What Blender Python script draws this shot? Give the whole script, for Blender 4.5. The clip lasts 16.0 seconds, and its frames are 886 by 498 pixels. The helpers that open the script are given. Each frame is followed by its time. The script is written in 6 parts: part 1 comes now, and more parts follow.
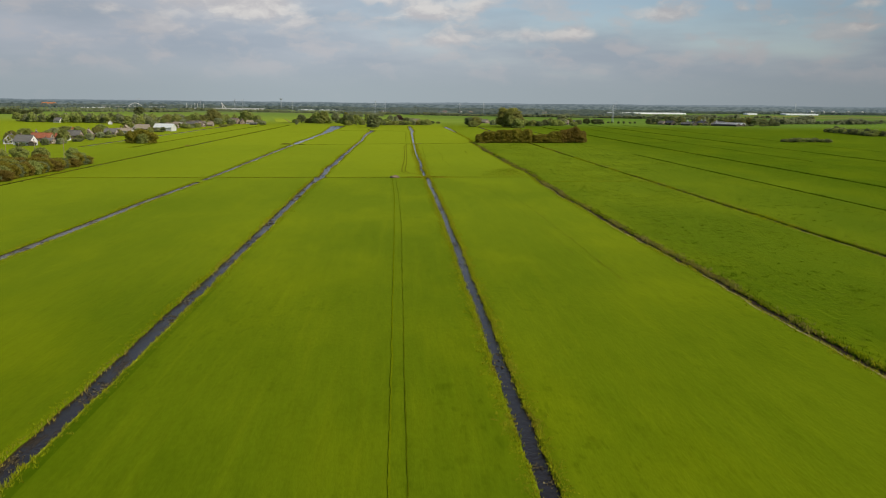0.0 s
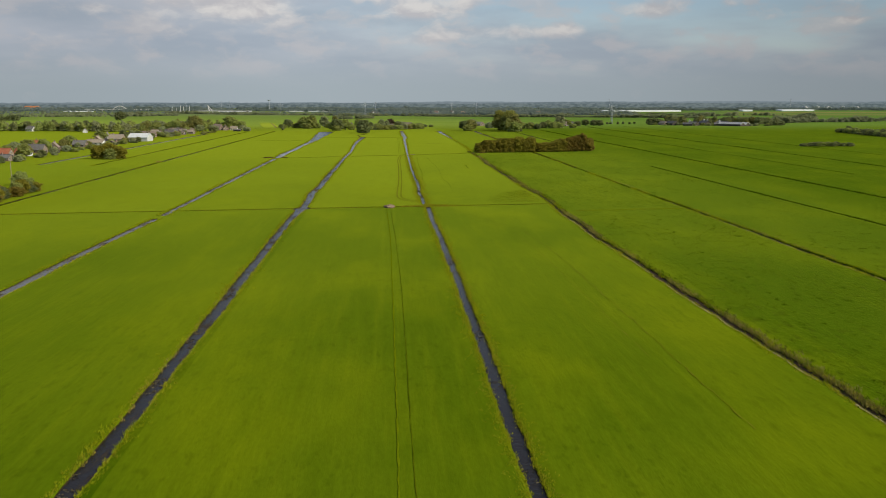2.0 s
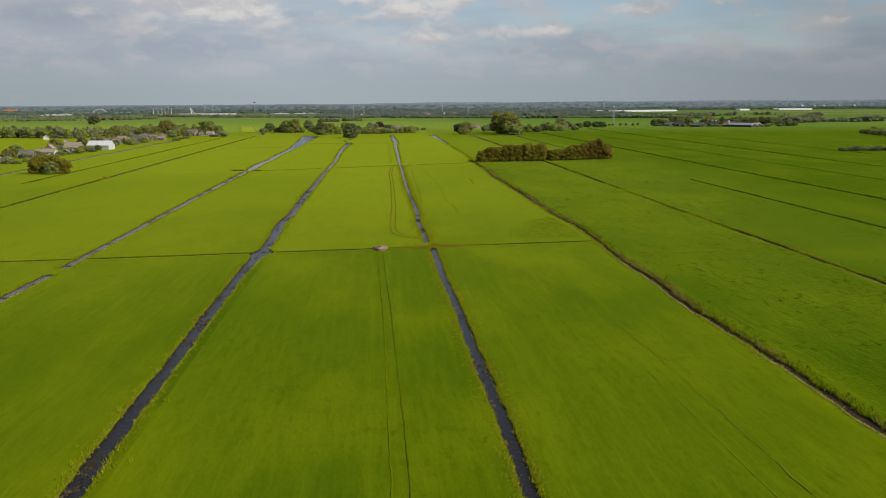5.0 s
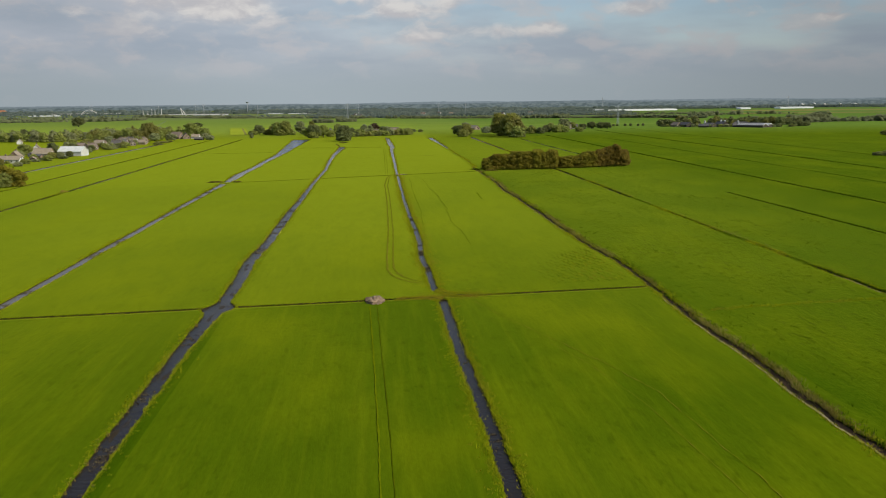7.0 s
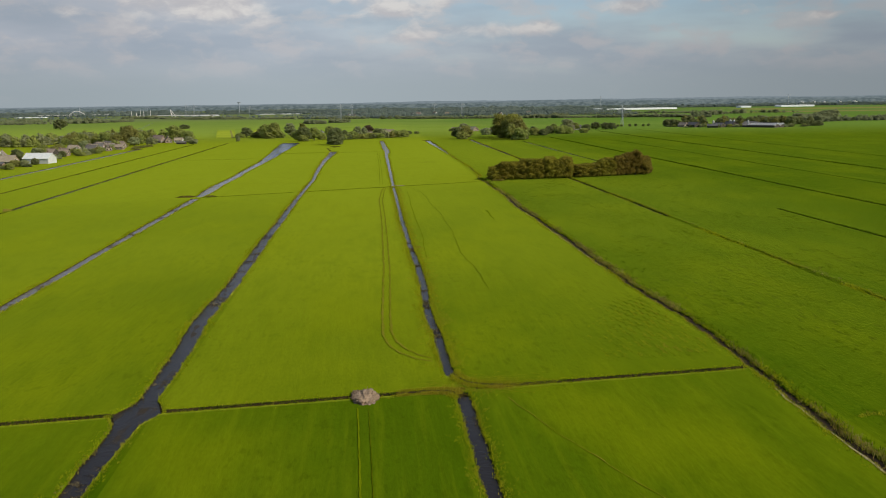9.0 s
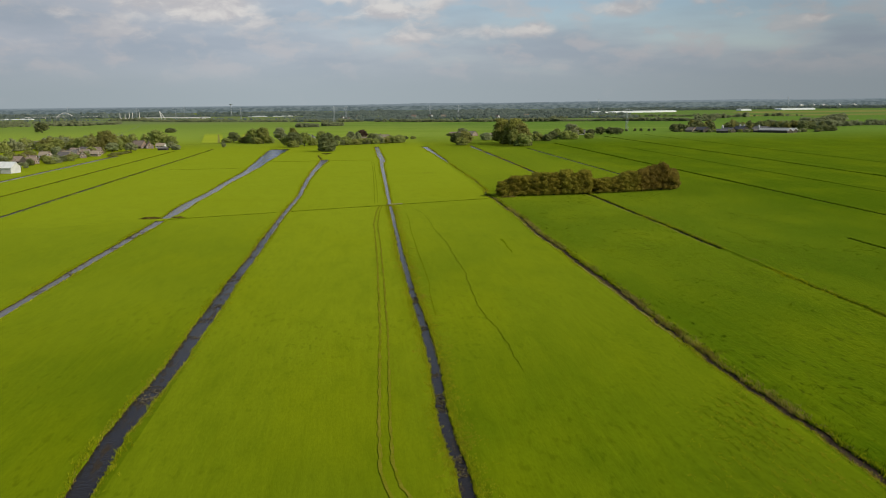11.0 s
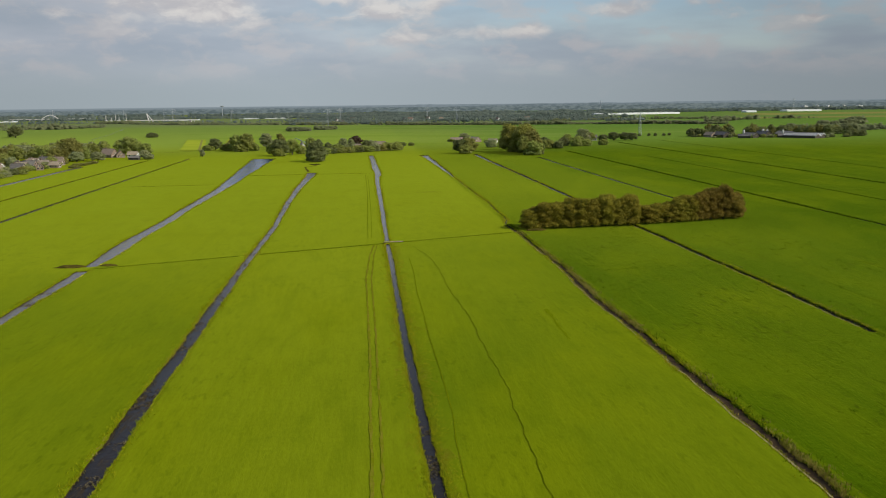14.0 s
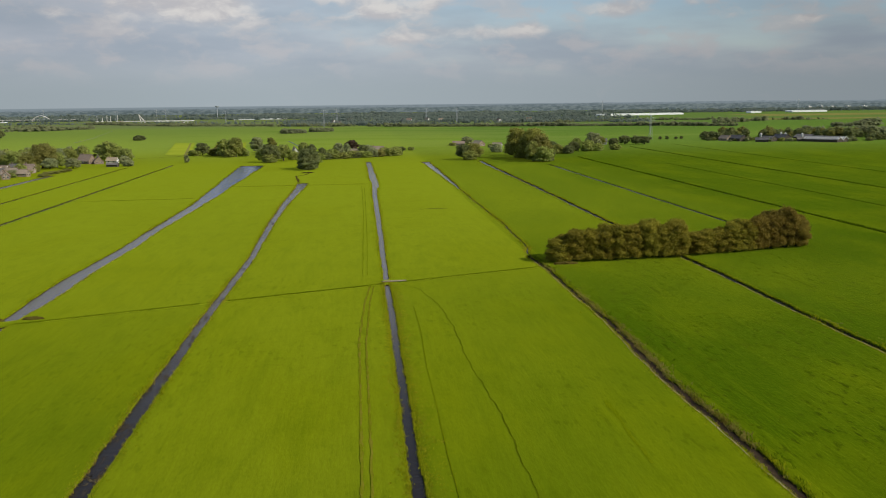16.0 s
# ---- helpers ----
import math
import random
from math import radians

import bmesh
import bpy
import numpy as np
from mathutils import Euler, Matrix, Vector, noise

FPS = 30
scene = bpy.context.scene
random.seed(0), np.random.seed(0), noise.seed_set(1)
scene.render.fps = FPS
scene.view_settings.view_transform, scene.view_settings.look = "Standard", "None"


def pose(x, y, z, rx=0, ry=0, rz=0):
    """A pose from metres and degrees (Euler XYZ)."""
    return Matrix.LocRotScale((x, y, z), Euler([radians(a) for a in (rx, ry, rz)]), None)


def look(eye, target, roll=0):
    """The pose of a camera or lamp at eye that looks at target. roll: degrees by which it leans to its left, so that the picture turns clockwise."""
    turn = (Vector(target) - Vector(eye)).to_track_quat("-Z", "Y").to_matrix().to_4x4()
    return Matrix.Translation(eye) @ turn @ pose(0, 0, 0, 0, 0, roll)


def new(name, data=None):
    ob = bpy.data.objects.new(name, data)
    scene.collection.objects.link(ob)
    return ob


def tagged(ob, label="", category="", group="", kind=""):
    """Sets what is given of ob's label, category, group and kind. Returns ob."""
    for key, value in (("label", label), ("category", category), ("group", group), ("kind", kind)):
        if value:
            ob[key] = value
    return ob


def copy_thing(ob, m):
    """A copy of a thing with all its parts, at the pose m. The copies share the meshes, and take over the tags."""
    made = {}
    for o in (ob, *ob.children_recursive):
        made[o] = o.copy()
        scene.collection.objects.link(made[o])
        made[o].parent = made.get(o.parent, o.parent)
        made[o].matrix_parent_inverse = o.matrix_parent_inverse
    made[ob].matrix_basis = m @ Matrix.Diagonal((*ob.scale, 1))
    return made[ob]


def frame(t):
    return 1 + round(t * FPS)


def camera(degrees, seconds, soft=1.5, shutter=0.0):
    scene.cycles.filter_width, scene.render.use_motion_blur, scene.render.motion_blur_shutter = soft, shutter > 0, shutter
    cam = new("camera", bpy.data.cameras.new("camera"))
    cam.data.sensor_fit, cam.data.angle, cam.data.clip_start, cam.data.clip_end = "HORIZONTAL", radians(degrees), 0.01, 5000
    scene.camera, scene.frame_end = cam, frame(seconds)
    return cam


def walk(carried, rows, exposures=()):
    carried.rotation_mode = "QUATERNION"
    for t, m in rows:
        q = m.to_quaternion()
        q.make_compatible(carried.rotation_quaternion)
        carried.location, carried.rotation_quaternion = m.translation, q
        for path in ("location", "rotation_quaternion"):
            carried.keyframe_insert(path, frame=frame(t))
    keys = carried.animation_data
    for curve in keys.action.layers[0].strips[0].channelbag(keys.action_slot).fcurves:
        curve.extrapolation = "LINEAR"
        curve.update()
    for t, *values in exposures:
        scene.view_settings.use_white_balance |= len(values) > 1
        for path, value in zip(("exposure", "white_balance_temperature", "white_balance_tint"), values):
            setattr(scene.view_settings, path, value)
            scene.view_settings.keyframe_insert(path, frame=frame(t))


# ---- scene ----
# Camera: a drone that flies low over polder meadows, along the ditches (y), x to the right.
cam = camera(54.83, 16.0, soft=1.0, shutter=0.1)


def drone(x, y, z, down, right, roll):
    """A pose from the place, the tilt below the horizon, the turn to the right and the roll."""
    return pose(x, y, z, 90 - down, 0, -right) @ pose(0, 0, 0, 0, 0, roll)


walk(cam, [
    (0.0, drone(-11.39, -0.00, 32.15, 9.72, 2.97, 0.68)),
    (0.5, drone(-11.79, 14.27, 35.38, 9.76, 3.10, 0.45)),
    (1.0, drone(-12.20, 28.40, 38.22, 9.84, 3.27, 0.26)),
    (1.5, drone(-12.67, 42.32, 38.71, 9.86, 3.39, 0.15)),
    (2.0, drone(-13.04, 56.21, 38.81, 9.86, 3.53, 0.05)),
    (2.5, drone(-13.31, 70.30, 38.86, 9.86, 3.66, -0.03)),
    (3.0, drone(-13.44, 84.56, 38.79, 9.85, 3.80, -0.10)),
    (3.5, drone(-13.47, 98.85, 38.83, 9.80, 3.94, -0.16)),
    (4.0, drone(-13.51, 112.87, 38.94, 9.81, 4.04, -0.22)),
    (4.5, drone(-13.50, 126.63, 39.21, 9.81, 4.13, -0.27)),
    (5.0, drone(-13.45, 140.23, 39.61, 9.82, 4.21, -0.31)),
    (5.5, drone(-13.36, 153.76, 40.09, 9.83, 4.28, -0.35)),
    (6.0, drone(-13.24, 167.32, 40.59, 9.84, 4.36, -0.39)),
    (6.5, drone(-13.09, 181.02, 41.06, 9.86, 4.43, -0.43)),
    (7.0, drone(-12.91, 194.94, 41.47, 9.89, 4.50, -0.49)),
    (7.5, drone(-12.64, 208.89, 41.79, 9.90, 4.59, -0.52)),
    (8.0, drone(-12.46, 222.85, 42.08, 9.90, 4.65, -0.59)),
    (8.5, drone(-12.36, 236.71, 42.37, 9.93, 4.72, -0.68)),
    (9.0, drone(-12.00, 250.63, 42.84, 9.95, 4.83, -0.72)),
    (9.5, drone(-11.80, 264.32, 43.30, 9.94, 4.93, -0.72)),
    (10.0, drone(-11.65, 277.78, 43.79, 9.92, 5.04, -0.69)),
    (10.5, drone(-11.53, 291.13, 44.29, 9.88, 5.13, -0.64)),
    (11.0, drone(-11.40, 304.53, 44.83, 9.84, 5.22, -0.59)),
    (11.5, drone(-11.23, 318.12, 45.40, 9.82, 5.29, -0.56)),
    (12.0, drone(-10.99, 332.03, 46.00, 9.81, 5.33, -0.55)),
    (12.5, drone(-10.64, 346.13, 46.56, 9.81, 5.38, -0.57)),
    (13.0, drone(-10.21, 360.39, 47.02, 9.79, 5.44, -0.59)),
    (13.5, drone(-9.77, 374.38, 47.35, 9.79, 5.48, -0.61)),
    (14.0, drone(-9.24, 388.40, 47.74, 9.80, 5.50, -0.63)),
    (14.5, drone(-8.72, 402.36, 48.20, 9.79, 5.51, -0.61)),
    (15.0, drone(-8.32, 416.12, 48.75, 9.78, 5.54, -0.60)),
    (15.5, drone(-7.98, 429.96, 49.36, 9.79, 5.59, -0.60)),
    (16.0, drone(-7.67, 443.98, 50.00, 9.82, 5.64, -0.61)),
])

# ---- world, sun, exposure ----
SUN_AZ, SUN_EL = radians(118), radians(35)      # azimuth from +y towards +x
world = bpy.data.worlds.new("sky")
scene.world = world
world.use_nodes = True


class Nodes:
    """Short hand for building node trees."""

    def __init__(self, tree):
        self.t = tree
        tree.nodes.clear()

    def add(self, kind, ins=None, operation="", interpolation_type=""):
        n = self.t.nodes.new(kind)
        if operation:
            n.operation = operation
        if interpolation_type:
            n.interpolation_type = interpolation_type
        for k, val in (ins or {}).items():
            if isinstance(val, bpy.types.NodeSocket):
                self.t.links.new(val, n.inputs[k])
            else:
                n.inputs[k].default_value = val
        return n

    def math(self, op, a, b=0.0, c=0.0):
        return self.add("ShaderNodeMath", {0: a, 1: b, 2: c}, operation=op).outputs[0]

    def mix(self, fac, a, b, blend="MIX"):
        n = self.t.nodes.new("ShaderNodeMix")
        n.data_type, n.blend_type = "RGBA", blend
        for i, val in ((0, fac), (6, a), (7, b)):
            if isinstance(val, bpy.types.NodeSocket):
                self.t.links.new(val, n.inputs[i])
            else:
                n.inputs[i].default_value = (*val, 1) if isinstance(val, tuple) and len(val) == 3 else val
        return n.outputs[2]

    def noise(self, vec, scale, detail=3.0, rough=0.55, out=0):
        return self.add("ShaderNodeTexNoise", {"Vector": vec, "Scale": scale, "Detail": detail, "Roughness": rough}).outputs[out]

    def step(self, x, lo, hi):
        n = self.add("ShaderNodeMapRange", {0: x, 1: lo, 2: hi}, interpolation_type="SMOOTHSTEP")
        return n.outputs[0]


def build_sky():
    n = Nodes(world.node_tree)
    way = n.add("ShaderNodeTexCoord").outputs["Generated"]
    sep = n.add("ShaderNodeSeparateXYZ", {0: way})
    x, y, z = sep.outputs
    up = n.math("MAXIMUM", z, 0.02)
    clear = n.add("ShaderNodeCombineXYZ", {0: x, 1: y, 2: up}).outputs[0]
    nishita = n.t.nodes.new("ShaderNodeTexSky")
    nishita.sky_type, nishita.sun_disc, nishita.sun_elevation, nishita.sun_rotation = "NISHITA", False, SUN_EL, SUN_AZ
    nishita.air_density, nishita.dust_density, nishita.ozone_density = 1.0, 0.3, 2.5
    n.t.links.new(clear, nishita.inputs[0])
    sky = n.mix(1.0, nishita.outputs[0], (SKY_GAIN, SKY_GAIN, SKY_GAIN), "MULTIPLY")
    # directions as bearing and height in degrees
    az = n.math("MULTIPLY", n.math("ARCTAN2", x, y), 57.3)
    el = n.math("MULTIPLY", z, 57.3)

    def at(sx, sy, dy=0.0):
        return n.add("ShaderNodeCombineXYZ", {0: n.math("MULTIPLY", az, sx), 1: n.math("MULTIPLY", n.math("ADD", el, dy), sy), 2: 0.0}).outputs[0]

    broad = n.noise(at(0.09, 0.42), 1.0, 4.0, 0.5)
    warp = n.noise(at(0.35, 0.5), 1.0, 3.0, 0.6, 1)
    bend = n.add("ShaderNodeVectorMath", {0: warp, 1: (0.7, 0.7, 0.0)}, operation="MULTIPLY").outputs[0]

    def billow(dy):
        return n.noise(n.add("ShaderNodeVectorMath", {0: at(0.30, 0.66, dy), 1: bend}, operation="ADD").outputs[0], 1.0, 6.0, 0.52)

    fine, above = billow(0.0), billow(0.45)
    lit = 0.0
    # the cumulus heads: bearing and height in degrees, half width and half height in degrees, weight
    for b, e, w, h, k in CLOUDS:
        u = n.math("DIVIDE", n.math("SUBTRACT", az, b), w)
        v = n.math("DIVIDE", n.math("SUBTRACT", el, e), h)
        d = n.math("ADD", n.math("MULTIPLY", u, u), n.math("MULTIPLY", v, v))
        lit = n.math("ADD", lit, n.math("MULTIPLY", n.math("POWER", 2.718, n.math("MULTIPLY", d, -1.0)), k))
    puff = n.step(n.math("ADD", n.math("MULTIPLY", lit, 0.95), n.math("MULTIPLY", n.math("SUBTRACT", fine, 0.5), 1.5)), 0.12, 0.80)
    # thin veil with blue behind it, higher up and towards the sun's side
    blue = n.math("MULTIPLY", n.step(n.math("ADD", el, n.math("MULTIPLY", n.math("SUBTRACT", broad, 0.5), 7.0)), 1.8, 6.4),
                  n.step(n.math("ADD", az, n.math("MULTIPLY", n.math("SUBTRACT", fine, 0.5), 22.0)), -16.0, 20.0))
    grey = n.mix(n.step(broad, 0.34, 0.66), GREY_LOW, GREY_HIGH)
    col = n.mix(n.step(el, 0.3, 4.0), HAZE, grey)
    col = n.mix(n.math("MULTIPLY", blue, 0.80), col, sky)
    # wisps and the shaded undersides between the heads
    wisp = n.math("MULTIPLY", n.step(fine, 0.46, 0.64), n.math("MULTIPLY", n.step(el, 0.8, 3.0), 0.55))
    col = n.mix(wisp, col, CLOUD_LOW)
    relief = n.step(n.math("SUBTRACT", fine, above), -0.10, 0.13)
    head = n.mix(n.math("MULTIPLY", relief, n.step(el, 2.2, 5.2)), CLOUD_LOW, CLOUD_LIT)
    col = n.mix(n.math("MULTIPLY", puff, 0.85), col, head)
    # the deck grows thinner towards the zenith
    col = n.mix(n.step(z, 0.125, 0.26), col, n.mix(0.32, sky, GREY_HIGH))
    side = n.math("MULTIPLY_ADD", n.step(az, -12.0, 34.0), -0.25, 1.02)
    side = n.math("MULTIPLY", side, n.math("MULTIPLY_ADD", n.step(n.math("ABSOLUTE", n.math("SUBTRACT", az, 5.0)), 8.0, 28.0), -0.12, 1.0))
    col = n.mix(1.0, col, n.add("ShaderNodeCombineColor", {0: side, 1: side, 2: side}).outputs[0], "MULTIPLY")
    # the hazy land beyond everything, under the true horizon
    col = n.mix(n.math("SUBTRACT", 1.0, n.step(z, -0.0040, -0.0030)), col, DISTANCE_PALE)
    bg = n.add("ShaderNodeBackground", {0: col, 1: 1.0})
    n.add("ShaderNodeOutputWorld", {0: bg.outputs[0]})


SKY_GAIN = 0.12
GREY_LOW, GREY_HIGH = (0.352, 0.408, 0.480), (0.440, 0.478, 0.540)
DISTANCE_PALE = (0.215, 0.262, 0.290)
HAZE, CLOUD_LIT, CLOUD_LOW = (0.355, 0.412, 0.448), (0.71, 0.685, 0.66), (0.515, 0.50, 0.515)
CLOUDS = [(-9.3, 6.0, 3.2, 1.2, 1.1), (-13.8, 6.0, 1.7, 1.0, 0.6), (0.0, 7.1, 4.6, 0.7, 1.0), (1.7, 5.7, 2.3, 0.7, 1.0),
          (5.1, 6.2, 1.2, 0.6, 0.6), (7.4, 4.4, 3.5, 0.6, 0.75), (2.1, 3.9, 1.6, 0.5, 0.65), (11.8, 4.6, 1.0, 0.5, 0.6),
          (17.0, 5.6, 1.8, 0.7, 0.95), (28.6, 6.1, 1.0, 0.4, 0.85), (28.4, 4.7, 0.8, 0.3, 0.7), (21.5, 5.9, 0.7, 0.35, 0.55),
          (24.0, 5.1, 1.6, 0.5, 0.4), (-18.1, 5.5, 1.3, 0.45, 0.6), (-19.5, 3.4, 3.2, 0.6, 0.5), (-13.7, 4.0, 1.6, 0.4, 0.35)]
build_sky()

sun = new("sun", bpy.data.lights.new("sun", "SUN"))
sun.data.energy, sun.data.angle, sun.data.color = 4.0, radians(0.8), (1.0, 0.93, 0.80)
sun.matrix_world = look((0, 0, 0), (-math.sin(SUN_AZ) * math.cos(SUN_EL), -math.cos(SUN_AZ) * math.cos(SUN_EL), -math.sin(SUN_EL)))
sun.location = (300, 0, 300)
scene.view_settings.exposure = 0.0


# ---- materials ----
def material(name, colours, scale=1.0, rough=0.9, bump=0.0, bump_scale=None, stretch=(1, 1, 1), spec=0.3, metal=0.0, random_tint=0.0, island=0.0, glow_through=0.0):
    """A rough surface whose colour wanders between the given ones at two scales."""
    m = bpy.data.materials.new(name)
    m.use_nodes = True
    n = Nodes(m.node_tree)
    pos = n.add("ShaderNodeNewGeometry").outputs["Position"]
    vec = n.add("ShaderNodeVectorMath", {0: pos, 1: stretch}, operation="MULTIPLY").outputs[0]
    a = n.noise(vec, scale, 4.0)
    b = n.noise(vec, scale * 7.3, 3.0)
    fac = n.step(n.math("ADD", n.math("MULTIPLY", a, 0.65), n.math("MULTIPLY", b, 0.35)), 0.36, 0.64)
    col = n.mix(fac, colours[0], colours[1])
    if len(colours) > 2:
        col = n.mix(n.step(n.noise(vec, scale * 0.31, 3.0), 0.5, 0.68), col, colours[2])
    if random_tint:
        r = n.add("ShaderNodeObjectInfo").outputs["Random"]
        col = n.add("ShaderNodeHueSaturation", {"Hue": n.math("MULTIPLY_ADD", r, 0.06 * random_tint, 0.5 - 0.03 * random_tint),
                    "Value": n.math("MULTIPLY_ADD", r, 0.6 * random_tint, 1 - 0.3 * random_tint), "Color": col}).outputs[0]
    if island:
        r = n.add("ShaderNodeNewGeometry").outputs["Random Per Island"]
        col = n.add("ShaderNodeHueSaturation", {"Hue": n.math("MULTIPLY_ADD", r, 0.03 * island, 0.5 - 0.015 * island),
                    "Value": n.math("MULTIPLY_ADD", r, 1.1 * island, 1 - 0.55 * island), "Color": col}).outputs[0]
    p = n.add("ShaderNodeBsdfPrincipled", {"Base Color": col, "Roughness": rough, "Metallic": metal, "Specular IOR Level": spec})
    if bump:
        h = n.noise(vec, bump_scale or scale * 6, 4.0, 0.65)
        b = n.add("ShaderNodeBump", {"Strength": bump, "Distance": 0.3, "Height": h})
        n.t.links.new(b.outputs[0], p.inputs["Normal"])
    surface = p.outputs[0]
    if glow_through:        # leaves let sunlight through
        t = n.add("ShaderNodeBsdfTranslucent", {0: col})
        surface = n.add("ShaderNodeMixShader", {0: glow_through, 1: surface, 2: t.outputs[0]}).outputs[0]
    n.add("ShaderNodeOutputMaterial", {0: surface})
    return m


def grass_material():
    """Meadow: mown pasture in strips, with paler swathes, tufts and a yellow cast towards the ditches."""
    m = bpy.data.materials.new("meadow_grass")
    m.use_nodes = True
    n = Nodes(m.node_tree)
    pos = n.add("ShaderNodeNewGeometry").outputs["Position"]

    def stretched(sx, sy):
        return n.add("ShaderNodeVectorMath", {0: pos, 1: (sx, sy, 1.0)}, operation="MULTIPLY").outputs[0]

    x = n.add("ShaderNodeSeparateXYZ", {0: pos}).outputs[0]
    # each parcel between two ditches has its own sward, from yellow to deep green; the deeper ones also carry cloud
    # shade in their colour
    ramp = n.t.nodes.new("ShaderNodeValToRGB")
    ramp.color_ramp.interpolation = "CONSTANT"
    stops = ((-400, 0.34), (-227, 0.32), (-192, 0.40), (-159.5, 0.50), (-91, 0.56), (-45, 0.38), (0, 0.56), (47.5, 0.70), (95.5, 0.90), (143, 0.94), (187.5, 1.04), (283, 1.10))
    while len(ramp.color_ramp.elements) < len(stops):
        ramp.color_ramp.elements.new(0.5)
    for e, (at, val) in zip(ramp.color_ramp.elements, stops):
        e.position, e.color = (at + 500) / 1000, (val, val, val, 1)
    n.t.links.new(n.math("MULTIPLY_ADD", x, 0.001, 0.5), ramp.inputs[0])
    y = n.add("ShaderNodeSeparateXYZ", {0: pos}).outputs[1]
    slant = n.math("MULTIPLY_ADD", x, -0.105, y)
    later = n.math("ADD", n.math("ADD", n.math("GREATER_THAN", slant, 371.5), n.math("GREATER_THAN", n.math("MULTIPLY_ADD", x, -0.37, y), 678.0)), n.math("GREATER_THAN", y, 974.0))
    left_of = n.math("LESS_THAN", x, 47.5)
    later = n.math("MULTIPLY", n.math("MULTIPLY", later, n.math("GREATER_THAN", x, -159.5)), n.math("MULTIPLY_ADD", left_of, 1.2, -0.2))
    # sunlight on the farther strips is put into a tone that yellows with distance
    parcel = n.math("MULTIPLY_ADD", n.math("MULTIPLY", n.step(y, 430.0, 850.0), n.math("MULTIPLY_ADD", left_of, 0.15, 0.85)), -0.26, n.math("MULTIPLY_ADD", later, -0.11, n.math("ADD", ramp.outputs[0], 0.10)))
    # before the cross ditch: rut strip greener, neighbour yellower with sunlight in its colour
    near_strip = n.math("MULTIPLY", n.math("LESS_THAN", slant, 371.5), n.math("MULTIPLY", n.math("GREATER_THAN", x, -45.0), n.math("LESS_THAN", x, 47.5)))
    parcel = n.math("ADD", parcel, n.math("MULTIPLY", near_strip, n.math("MULTIPLY_ADD", n.math("GREATER_THAN", x, 0.0), -0.26, 0.20)))
    field = n.noise(stretched(0.006, 0.0045), 1.0, 2.0, 0.5)          # slow change along the strips
    patch = n.noise(stretched(0.035, 0.016), 1.0, 4.0, 0.55)          # broad patches
    swath = n.noise(stretched(0.55, 0.02), 1.0, 5.0, 0.65)            # mowing lines along the strips
    clump = n.noise(stretched(0.20, 0.06), 1.0, 4.0, 0.6)             # clumps some metres wide
    tuft = n.noise(stretched(1.0, 0.11), 1.0, 5.0, 0.7)                # tussocks
    blade = n.noise(stretched(2.4, 0.8), 1.0, 4.0, 0.7)               # fine grain
    deep = n.math("ADD", parcel, n.math("MULTIPLY", n.math("SUBTRACT", field, 0.5), 1.0))
    col = n.mix(n.step(deep, 0.15, 0.95), GRASS_A, GRASS_B)
    col = n.mix(n.math("MULTIPLY", n.step(patch, 0.42, 0.68), n.math("MULTIPLY_ADD", n.step(x, 44.0, 60.0), -0.25, 0.56)), col, GRASS_C)
    col = n.mix(n.math("MULTIPLY", n.step(swath, 0.46, 0.72), n.math("MULTIPLY_ADD", n.step(x, 44.0, 50.0), -0.06, 0.32)), col, GRASS_D)
    col = n.mix(n.math("MULTIPLY", n.step(clump, 0.42, 0.76), 0.24), col, GRASS_E)
    # short dark tufts lying along the strips, most of them in the rough pasture beyond the right-hand ditch
    dash = n.math("MULTIPLY", n.step(n.noise(stretched(0.75, 0.24), 1.0, 3.0, 0.6), 0.55, 0.65), n.step(n.noise(stretched(0.03, 0.02), 1.0, 2.0, 0.5), 0.38, 0.60))
    rough_side = n.math("MULTIPLY_ADD", n.step(x, 47.0, 50.0), 0.60, 0.24)
    col = n.mix(n.math("MULTIPLY", dash, rough_side), col, GRASS_DASH)
    # beyond the meadows: far fields, with aerial haze put into their greyer colours
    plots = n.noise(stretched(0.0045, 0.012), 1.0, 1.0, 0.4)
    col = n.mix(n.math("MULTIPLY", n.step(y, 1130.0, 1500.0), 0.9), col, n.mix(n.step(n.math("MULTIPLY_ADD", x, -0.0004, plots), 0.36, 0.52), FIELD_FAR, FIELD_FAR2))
    col = n.mix(n.math("MULTIPLY", n.step(y, 2120.0, 2500.0), n.math("MULTIPLY_ADD", n.step(x, 500.0, 800.0), -0.6, 0.85)), col, FIELD_HAZED)
    val = n.math("ADD", n.math("MULTIPLY", tuft, 0.48), n.math("MULTIPLY_ADD", blade, 0.42, 0.55))
    col = n.mix(1.0, col, n.add("ShaderNodeCombineColor", {0: val, 1: val, 2: val}).outputs[0], "MULTIPLY")
    # sheen at low angles, weakened on the right for cloud shade, and far off
    sheen = n.math("MULTIPLY", n.math("MULTIPLY_ADD", n.step(x, 100.0, 200.0), -0.30, 0.60), n.math("MULTIPLY_ADD", n.step(y, 1300.0, 2100.0), -0.75, 1.0))
    p = n.add("ShaderNodeBsdfPrincipled", {"Base Color": col, "Roughness": 1.0, "Specular IOR Level": 0.0, "Sheen Weight": sheen, "Sheen Roughness": 0.24, "Sheen Tint": (0.90, 0.97, 0.06, 1)})
    h = n.math("ADD", n.math("MULTIPLY", tuft, 0.35), n.math("MULTIPLY", blade, 0.30))
    b = n.add("ShaderNodeBump", {"Strength": n.math("MULTIPLY_ADD", n.step(x, 47.0, 50.0), 0.40, 0.28), "Distance": 0.45, "Height": h})
